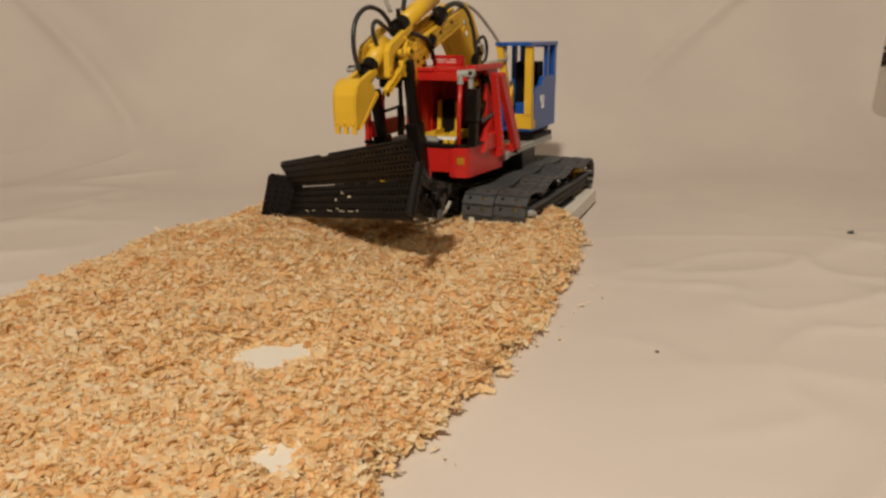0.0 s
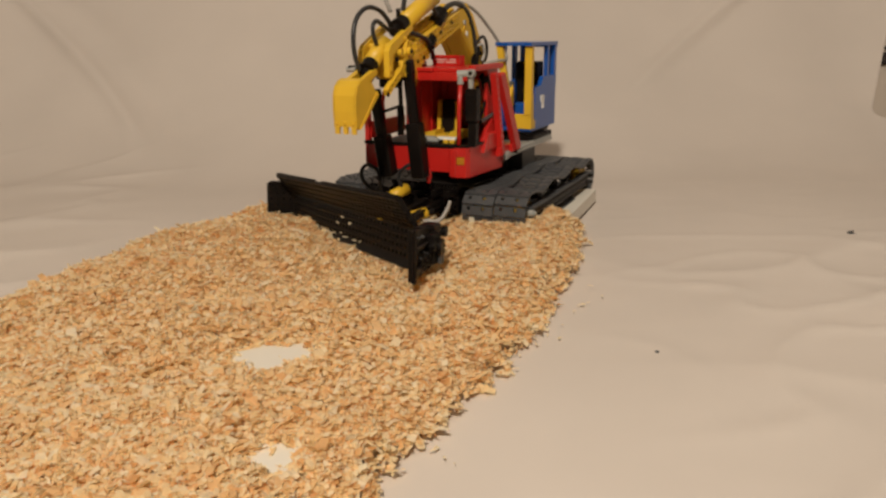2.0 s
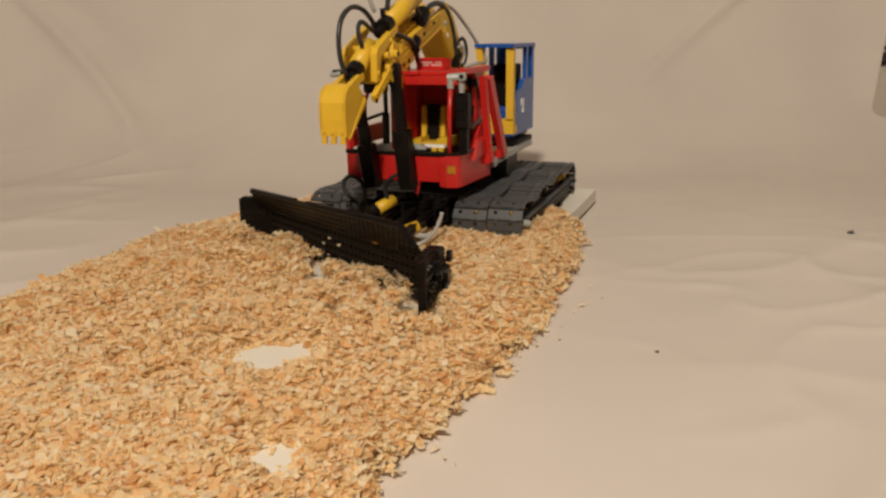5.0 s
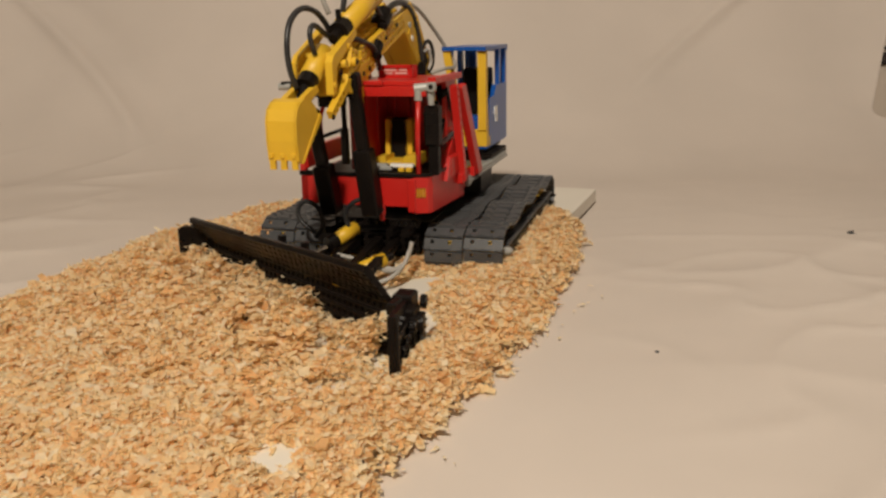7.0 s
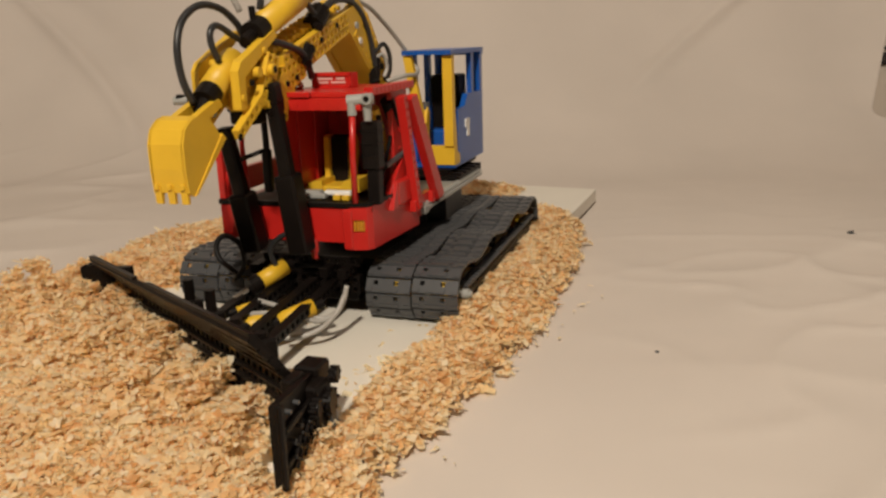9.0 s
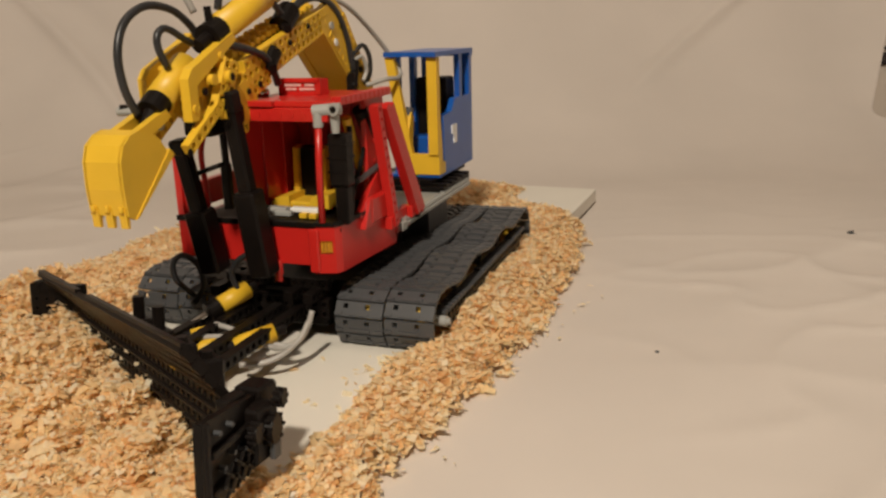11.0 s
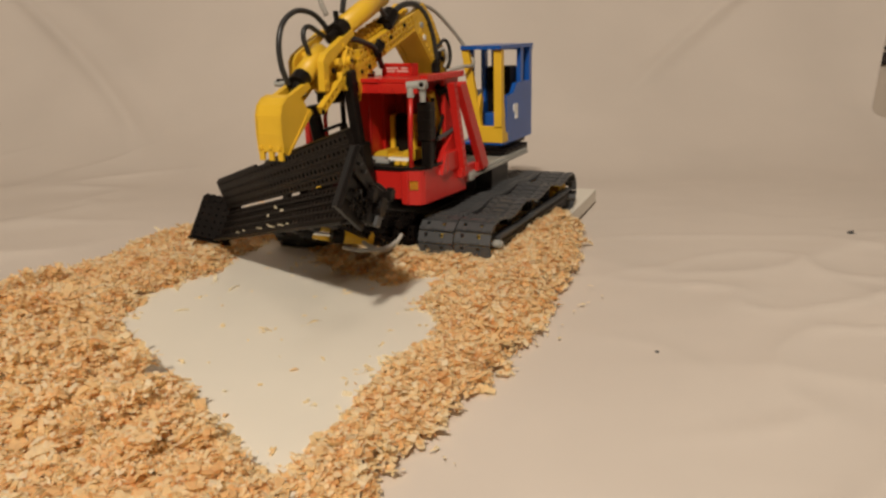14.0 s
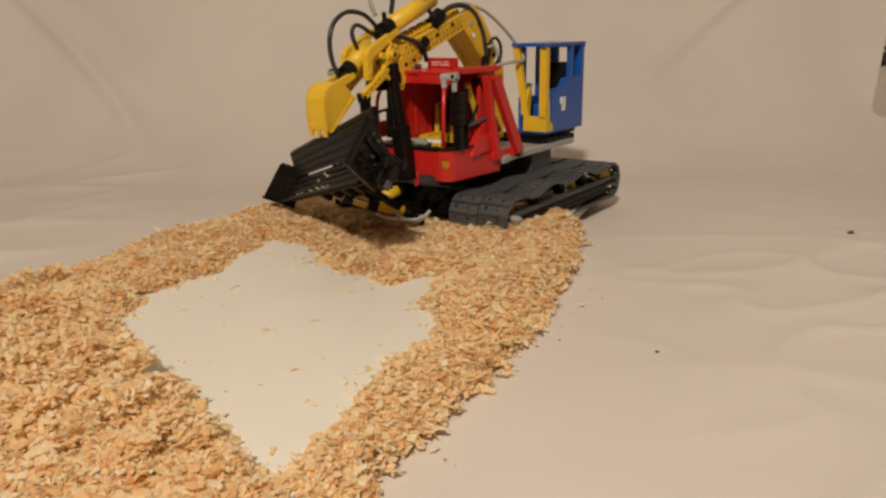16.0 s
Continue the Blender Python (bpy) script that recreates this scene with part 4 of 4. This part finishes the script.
# -- hoses --
SWUNG = []
for pts, r, m in (
        ([(-158, -122, 188), (-160, -129, 205), (-160, -131, 226), (-160, -122, 244), (-159, -102, 254), (-158, -78, 252), (-156, -62, 242), (-155, -57, 234)], 2.6, RUBBER),
        ([(-152, -96, 216), (-152, -103, 228), (-152, -102, 237), (-152, -92, 240), (-150, -72, 231), (-148, -52, 226)], 2.4, RUBBER),
        ([(-140, -52, 230), (-134, -36, 226), (-131, -14, 220), (-131, -2, 210), (-132, 6, 198)], 2.8, RUBBER),
        ([(-140, 10, 272), (-138, 18, 258), (-138, 34, 246)], 2.6, RUBBER),
        ([(-138, 38, 248), (-136, 62, 260), (-135, 92, 262), (-134, 118, 250), (-133, 134, 226), (-132, 140, 200)], 3.4, RUBBER),
        ([(-138, 96, 266), (-134, 140, 256), (-128, 178, 234), (-120, 200, 212), (-112, 206, 196), (-110, 196, 190), (-114, 176, 190), (-126, 156, 186)], 2.2, HOSE_GREY),
        ([(-134, 146, 214), (-130, 160, 222), (-128, 170, 212), (-129, 172, 196), (-132, 166, 186)], 2.2, RUBBER),
        ([(-134, 140, 206), (-129, 154, 212), (-127, 160, 200), (-129, 156, 190)], 2.0, HOSE_GREY),
        ([(-152, -62, 250), (-156, -66, 266), (-158, -60, 290)], 2.4, HOSE_GREY),
        ([(-148, -40, 252), (-146, -38, 270), (-146, -34, 295)], 2.8, RUBBER),
        ([(-183, -54, 44), (-198, -54, 56), (-201, -52, 68), (-193, -50, 75), (-180, -50, 68), (-176, -52, 52), (-182, -58, 40)], 2.3, RUBBER),
        ([(-150, -44, 46), (-154, -46, 62), (-146, -46, 74), (-134, -44, 78), (-126, -42, 70)], 2.3, RUBBER),
        ([(-150, -78, 31), (-128, -78, 27), (-100, -76, 20), (-90, -70, 20), (-85, -62, 28), (-82, -58, 42)], 2.1, HOSE_GREY),
        ([(-150, -96, 26), (-132, -92, 27), (-112, -86, 24), (-98, -78, 18), (-88, -68, 22)], 2.1, HOSE_GREY),
        ([(-176, -36, 96), (-180, -30, 120), (-184, -26, 150), (-180, -20, 172)], 2.2, RED),
        ([(-118, -98, 10), (-104, -92, 11), (-92, -84, 16), (-86, -70, 24), (-84, -60, 34)], 2.1, HOSE_GREY)):
    bm = bmesh.new()
    tube(bm, curve_points(pts, 6), r, 8)
    hose = part("hose", bm, m, EXC, "grey rubber hose" if m is HOSE_GREY else "red rubber hose" if m is RED else "black rubber hose", smooth=True)
    if pts[0][1] < -70 and pts[0][2] < 40:
        SWUNG.append(hose)
# -- front cylinders of the plough --
for a, b, r in (((-164, -64, 37), (-148, -36, 47), 7.0), ((-130, -102, 19), (-104, -74, 28), 7.0), ((-168, -92, 24), (-150, -76, 29), 3.0), ((-158, -112, 16), (-132, -86, 22), 6.4)):
    ram = tagged(new("plough_ram"), "yellow pneumatic cylinder with black ends")
    ram.parent = EXC
    if a[1] < -90:
        SWUNG.append(ram)
    A, B = Vector(a), Vector(b)
    d = (B - A)
    bm = bmesh.new()
    tube(bm, [A + d * 0.22, B], r, 18)
    part("barrel", bm, YELLOW, ram, smooth=True)
    bm = bmesh.new()
    tube(bm, [A - d * 0.05, A + d * 0.24], r * 1.12, 16)
    part("end_cap", bm, BLACK, ram)
    bm = bmesh.new()
    tube(bm, [B - d * 0.02, B + d * 0.22], r * 0.5, 10)
    part("end_fitting", bm, BLACK, ram)
    bm = bmesh.new()
    tube(bm, [A - d * 0.5, A], r * 0.3, 8)
    part("rod", bm, CHROME, ram)

# ---- plough blade, hinged on the chassis ----
BLADE_PIVOT = Vector((0, -22.0, 36.3))
BL = tagged(new("plough_blade"), "wide black plough blade of perforated beams, angled wings")
BL.parent = EXC
LC, RC = Vector((-287, -56)), Vector((-36, -218))
SIDE = (RC - LC).normalized()
AHEAD = Vector((SIDE.y, -SIDE.x))
AHEAD = AHEAD if AHEAD.y < 0 else -AHEAD


def blade_at(u, d, z):
    """A place on the blade: u along it from the left corner, d ahead of its face, z up; the left end hangs a little lower."""
    p = LC + SIDE * u + AHEAD * d
    return Vector((p.x, p.y, z - (5.5 + 0.05 * z) * (1 - u / LENGTH))) - BLADE_PIVOT


def flap_at(u, s):
    """A place on the upper flap: u along it, s from its foot (0) to its lip (1); the flap grows taller to the right."""
    v = max(0.0, min(1.0, u / LENGTH))
    return blade_at(u, 9.5 + 22 * s, 42.6 - 0.9 * v + (23.8 + 6.8 * v) * s)


LENGTH = (RC - LC).length
U = int(LENGTH / 8)


def rail(name, d, z, d2, z2, holes=True, u0=4, n=None, material=None, wide=4.0):
    bm = bmesh.new()
    a, b = blade_at(u0, d, z), blade_at(LENGTH - 4, d, z)
    across = Vector((AHEAD.x * (d2 - d), AHEAD.y * (d2 - d), z2 - z))
    studded_beam(bm, n or U, frame_of(a, b - a, across), wide=wide, high=across.length - 0.4, hole=2.2 if holes else 0.6, step=8.0)
    return part(name, bm, material or BLACK, BL)


for k in range(4):
    rail("blade_rail", 8 - 0.4 * k, 12 + 8 * k, 8 - 0.4 * (k + 1), 20 + 8 * k)
for k in range(4):
    bm = bmesh.new()
    a, b = flap_at(4, 0.125 + 0.25 * k), flap_at(LENGTH - 4, 0.125 + 0.25 * k)
    across = flap_at(LENGTH / 2, 1) - flap_at(LENGTH / 2, 0)
    studded_beam(bm, U, frame_of(a, b - a, across), wide=4.0, high=across.length / 4 - 0.4, hole=2.2, step=(b - a).length / (U - 1))
    part("upper_rail", bm, BLACK, BL)
for k in range(4):
    bm = bmesh.new()
    d, z = 9.8, 8 + 8 * k
    tube(bm, [blade_at(2, d, z), blade_at(LENGTH - 2, d, z)], 1.5, 6)
    part("rail_ridge", bm, BLACK, BL)


def plate(name, corners, thick, material=None):
    """A flat plate through four places with a thickness."""
    bm = bmesh.new()
    c = [Vector(p) * MM for p in corners]
    n = (c[1] - c[0]).cross(c[3] - c[0]).normalized() * thick * MM
    lo, hi = [bm.verts.new(p) for p in c], [bm.verts.new(p + n) for p in c]
    bm.faces.new(lo)
    bm.faces.new(hi)
    for i in range(4):
        bm.faces.new((lo[i], lo[(i + 1) % 4], hi[(i + 1) % 4], hi[i]))
    return part(name, bm, material or BLACK, BL)


for u in (0, LENGTH):
    plate("upper_end_plate", [flap_at(u, 0.0), flap_at(u, 1.0), flap_at(u, 0.9) + Vector((0, 3, 4)), flap_at(u, 0.0) + Vector((0, 3, 2))], 2.4)
plate("cutting_edge", [blade_at(-2, 14, 1), blade_at(LENGTH + 2, 14, 1), blade_at(LENGTH + 2, 8, 8), blade_at(-2, 8, 8)], 2.4)
for a, b in ((0.0, 0.36), (0.44, 1.0)):
    lift = Vector((0, 0, 4.2))
    plate("top_flap", [flap_at(LENGTH * a, 1.02), flap_at(LENGTH * b, 1.02), flap_at(LENGTH * b, 0.84) + lift, flap_at(LENGTH * a, 0.84) + lift], 2.4)
plate("back_plate", [blade_at(0, 5.4, 5), blade_at(LENGTH, 5.4, 5), blade_at(LENGTH, 4.2, 41.5), blade_at(0, 4.2, 41.5)], 1.5)
plate("upper_back_plate", [flap_at(0, 0.05) + Vector((0, 3.4, 1)), flap_at(LENGTH, 0.05) + Vector((0, 3.4, 1)), flap_at(LENGTH, 0.86) + Vector((0, 3.4, 1)), flap_at(0, 0.86) + Vector((0, 3.4, 1))], 1.5)
for u in (LENGTH * 0.5, LENGTH * 0.72, LENGTH * 0.93):
    plate("flap_hinge", [blade_at(u - 5, 4, 40), blade_at(u + 5, 4, 40), blade_at(u + 5, 8.5, 48), blade_at(u - 5, 8.5, 48)], 2.6)
bm = bmesh.new()
p = blade_at(LENGTH * 0.76, 11.2, 41.6)
box(bm, -4, 4, -0.5, 0.5, -0.8, 0.8, frame_of(p, (SIDE.x, SIDE.y, 0)), bevel=0.2)
part("yellow_tile", bm, YELLOW, BL, "small yellow tile on the blade")
# left wing
WL = Vector((-331, -64))
def left_at(u, z, off=0.0):
    p = LC.lerp(WL, u)
    nrm = Vector((WL - LC).normalized().yx)
    nrm.x = -nrm.x
    return Vector((p.x + nrm.x * off, p.y + nrm.y * off, z - 5.0 - 0.05 * z - 1.5 * u)) - BLADE_PIVOT
for k in range(6):
    bm = bmesh.new()
    a, b = left_at(0.0, 8 + 8 * k), left_at(1.0, 8 + 8 * k)
    studded_beam(bm, 5, frame_of(a + (b - a) * 0.1, b - a), wide=5, hole=1.2, step=(b - a).length / 5)
    part("wing_rail", bm, BLACK, BL)
plate("wing_plate", [left_at(0, 4, -2.8), left_at(1, 4, -2.8), left_at(1, 52, -2.8), left_at(0, 52, -2.8)], 1.5)
plate("wing_sole", [left_at(-0.05, 2, 3), left_at(1.04, 2, 3), left_at(1.04, 4, -4), left_at(-0.05, 4, -4)], 2.4)
bm = bmesh.new()
for u in (0.55, 0.72, 0.87):
    tube(bm, [left_at(u, 51, -4), left_at(u, 51, 4)], 4.6, 12)
tube(bm, [left_at(1.0, 0), left_at(1.0, 53)], 2.0, 8)
part("wing_hinge", bm, BLACK, BL)
# right wing
RB, RT = Vector((-33, -213)), Vector((-22, -275))
def right_at(u, z, off=0.0):
    p = RB.lerp(RT, u)
    return Vector((p.x + off, p.y + off * 0.18, z)) - BLADE_PIVOT
plate("right_wing", [right_at(0, 3), right_at(1, 3), right_at(1, 50), right_at(0, 41)], 4)
for name, a, b, w in (("leading_edge", (1, 2), (1, 51), 1.8), ("wing_rim", (0.04, 14), (0.94, 14), 1.6), ("wing_rim", (0.04, 30), (0.94, 33), 1.6)):
    bm = bmesh.new()
    p, q = right_at(*a, 2), right_at(*b, 2)
    box(bm, 0, (q - p).length, -w, w, -w, w, frame_of(p, q - p, (1, 0, 0.1)), bevel=0.8)
    part(name, bm, BLACK, BL)
for k in range(4):
    for z in (11, 19):
        bm = bmesh.new()
        u = 0.12 + 0.2 * k
        for s in (-1, 1):
            tube(bm, [right_at(u - 0.07 * s, z - 3.2, 4.2), right_at(u + 0.07 * s, z + 3.2, 4.2)], 0.9, 5)
        part("wing_stud", bm, BLACK, BL)
at_hinge = Matrix.Translation(-BLADE_PIVOT * MM)
bm = bmesh.new()
box(bm, -40, -24, -228, -210, 8, 38, at_hinge, bevel=1.5)
box(bm, -46, -30, -214, -196, 22, 44, at_hinge, bevel=1.5)
box(bm, -42, -34, -236, -220, 36, 45, at_hinge, bevel=1.0)
part("wing_bracket", bm, BLACK, BL)
for y, z, r in ((-214, 24, 8.0), (-231, 28, 5.0), (-206, 38, 4.5)):
    bm = bmesh.new()
    a = Vector((-25, y, z)) - BLADE_PIVOT
    tube(bm, [a, a + Vector((4.5, 0.8, 0))], r, 16)
    for k in range(8):
        b = a + Vector((2.2, r * math.cos(k * math.pi / 4), r * math.sin(k * math.pi / 4)))
        tube(bm, [b - Vector((2, 0, 0)), b + Vector((2, 0, 0))], 1.2, 6)
    part("wing_gear", bm, BLACK, BL)
bm = bmesh.new()
box(bm, -23.8, -20.5, -217, -210, 8, 17, at_hinge)
part("bracket_lug", bm, DARK_GREY, BL)
for y, z in ((-236, 22), (-247, 25), (-258, 22), (-249, 40), (-262, 41)):
    bm = bmesh.new()
    a = Vector((-21.5 - (y + 262) * 0.18, y, z)) - BLADE_PIVOT
    tube(bm, [a - Vector((3, 0, 0)), a + Vector((0.8, 0, 0))], 1.3, 8)
    part("wing_pin", bm, DARK_GREY, BL)
for x0, y0, x1, y1 in ((-172, -124, -168, -20), (-104, -168, -108, -20), (-150, -138, -150, -24), (-126, -152, -126, -24)):
    bm = bmesh.new()
    a, b = Vector((x0, y0, 22)) - BLADE_PIVOT, Vector((x1, y1, 34)) - BLADE_PIVOT
    d = b - a
    studded_beam(bm, int(d.length / 8), frame_of(a, d), step=8)
    part("push_arm", bm, BLACK, BL)
bm = bmesh.new()
for u in (110, 150, 190, 230):
    p = blade_at(u, -8, 26)
    box(bm, -7, 7, -8, 8, -14, 18, frame_of(p, (SIDE.x, SIDE.y, 0)), bevel=1.5)
    tube(bm, [p + Vector((0, 0, 10)), p + Vector((0, 0, 34 if u < 160 else 22))], 4, 10)
part("blade_bracket", bm, BLACK, BL)
for u, d, z, s in ((60, 12, 9, 3.0), (76, 12, 10, 2.2), (120, 12.4, 9.5, 4.5), (138, 12, 12, 2), (150, 12.5, 9.3, 6), (172, 12.5, 9.3, 5), (185, 12, 10, 2), (140, 10.5, 30, 2.6), (158, 10.5, 25, 2.6), (128, 11, 22, 1.8)):
    bm = bmesh.new()
    p = blade_at(u, d, z)
    plain(bm, p.x - s * 0.6, p.x + s * 0.6, p.y - 0.5, p.y + 0.5, p.z - 0.4, p.z + (0.5 if z < 15 else 2))
    part("stuck_shaving", bm, CHIP, BL, "pale wood shaving stuck on the blade")


# ---- loose shavings and lint ----
def loose_shaving(x, y, z, size, label, where):
    v, f = flakes(np.array([0.0]), np.array([0.0]), np.array([0.0]), size, 0.25)
    me = bpy.data.meshes.new("loose_shaving")
    me.from_pydata(v.tolist(), [], f.tolist())
    me.materials.append(CHIP)
    ob = tagged(new("loose_shaving", me), label, "wood shaving", group=where)
    ob.location = (x * MM, y * MM, z * MM)
    low = min(p[2] for p in v.tolist())
    ob.location.z = z * MM - low
    return ob


ON_BOARD = [(-147, 608), (-151, 612), (-143, 605), (-147, 602), (-139, 610), (-150, 604), (-129, 586), (-156, 586), (-114, 619), (-110, 625), (-118, 616), (-106, 628), (-92, 475), (-124, 552), (-225, 695),
            (-221, 699), (-229, 693), (-80, 697), (-93, 706), (-86, 700), (-84, 692), (-90, 698), (-181, 708), (-175, 543), (-184, 619), (-176, 761), (-59, 489), (-71, 511), (-72, 437), (-94, 396), (-91, 545),
            (-177, 508), (-64, 525), (-120, 640), (-206, 690), (-104, 655), (-196, 545), (-44, 600), (-50, 570), (-40, 640), (-56, 548), (-118, 690), (-150, 800), (-170, 790), (-140, 770), (-190, 840)]
for i, (x, y) in enumerate(ON_BOARD):
    loose_shaving(x, y, 0.15, 0.6 if i % 3 else 0.9, "stray pale wood shaving on the white board", "stray shavings on the board")
ON_SHEET = [(-2, 435, 1.3), (-6, 447, 1.2), (4, 428, 0.8), (-9, 444, 0.9), (154, 731, 0.8), (149, 763, 0.7), (97, 625, 0.9), (131, 708, 1.1), (126, 704, 0.9), (137, 712, 0.8), (120, 690, 0.7), (104, 655, 0.8), (88, 633, 0.8), (76, 612, 0.9),
            (60, 590, 1.0), (52, 560, 0.8), (30, 520, 0.8), (10, 498, 0.9), (-14, 462, 0.8), (-40, 412, 0.8), (140, 800, 0.8), (150, 840, 0.7), (166, 930, 0.8)]
for x, y, size in ON_SHEET:
    loose_shaving(x, y, -19.5, size * 0.75, "stray pale wood shaving on the white sheet", "stray shavings on the sheet")
for x, y, r in ((505, 947, 4.2), (487, 934, 1.6), (171, 594, 1.8)):
    bm = bmesh.new()
    bmesh.ops.create_icosphere(bm, subdivisions=2, radius=r * MM)
    for v in bm.verts:
        v.co *= 1 + 0.5 * noise.noise(v.co * 400)
        v.co.z *= 0.7
    ob = part("lint_ball", bm, DARK_GREY, None, m=pose(x * MM, y * MM, FLOOR_Z - 0.003 + r * 0.0006))
    tagged(ob, "small grey lint ball lying on the sheet", "lint")

# ---- what shows of the room's wall past the sheet ----
def wall_strip(name, label, x0, x1, z0, z1, deep, material):
    bm = bmesh.new()
    box(bm, x0, x1, 2020 - deep, 2019.6, z0, z1, bevel=1.5)
    return tagged(part(name, bm, material), label, "wall trim", kind="structure")


wall_strip("trim", "thin dark rail along the beige wall", 880, 2990, 163, 171, 10, SHELF)
wall_strip("trim", "broad dark rail along the beige wall", 880, 2990, 128, 156, 14, SHELF)
wall_strip("baseboard", "dark baseboard along the beige wall", 880, 2990, -30, -10, 12, SHELF)


# ---- motion ----
# seconds, turn about the chassis hinge, curl about the blade's own line
BLADE_TURN = [(0, 15.5, 5), (0.5, 15.3, 5), (1.0, 11, 3.5), (1.5, 6.5, 2), (2.0, 2.5, 0.7), (2.5, 0, 0), (3.5, 0, 0), (6.5, 0, 0), (9.2, 0, 0), (10.6, 2, 0), (11.0, 5, 0.5), (11.5, 7.8, 1.5), (12, 10.1, 3.2), (12.5, 13.8, 4.4),
              (13, 18.5, 4.6), (13.5, 21.7, 7.1), (14, 23.9, 8.8), (14.5, 24.4, 8.4), (15, 24.3, 7), (15.5, 24.6, 9), (16, 24.9, 12.5)]


def blade_pose(a, c):
    """The raised blade also hangs a little lower on its left."""
    tip = Matrix.Translation((Vector((-30, -230, 5)) - BLADE_PIVOT) * MM)
    hang = tip @ Matrix.Rotation(radians(0.85 * min(1.0, a / 10)), 4, Vector((AHEAD.x, AHEAD.y, 0))) @ tip.inverted()
    hinge = Matrix.Translation(BLADE_PIVOT * MM)
    curl = Matrix.Translation((Vector((-150.5, -130.7, 27.6)) - BLADE_PIVOT) * MM)
    axis = Vector((math.cos(radians(-35.8)), math.sin(radians(-35.8)), 0))
    return hinge @ Matrix.Rotation(radians(-a), 4, "X") @ curl @ Matrix.Rotation(radians(-c), 4, axis) @ curl.inverted() @ hang


def belt_rows():
    """Times and how far the belts have run (mm), right and left."""
    rows, run_r, run_l = [(0.0, 0.0, 0.0)], 0.0, 0.0
    for a, b in zip(DRIVE, DRIVE[1:]):
        th = radians((a[3] + b[3]) / 2)
        ahead = (b[1] - a[1]) * math.sin(th) - (b[2] - a[2]) * math.cos(th)
        turn = radians(b[3] - a[3])
        dr, dl = ahead, ahead - turn * 181 * -1
        k = max(1, int(max(abs(dr), abs(dl)) / 14))
        for i in range(1, k + 1):
            rows.append((a[0] + (b[0] - a[0]) * i / k, run_r + dr * i / k, run_l + dl * i / k))
        run_r, run_l = run_r + dr, run_l + dl
    return rows


def motions():
    walk(EXC, [(r[0], drive_pose(r)) for r in DRIVE])
    walk(BL, [(t, blade_pose(a, c)) for t, a, c in BLADE_TURN])
    back = Matrix.Translation(-BLADE_PIVOT * MM)
    for ob in SWUNG:
        walk(ob, [(t, blade_pose(a, c) @ back) for t, a, c in BLADE_TURN])
    belts = belt_rows()
    for ob, s, x, sag in LINKS:
        walk(ob, [(t, link_pose(s - (right if x > -150 else left), x, sag)) for t, right, left in belts])
    for ob, cx, cy in CLUMPS:
        walk(ob, clump_rows(cx, cy))


motions()
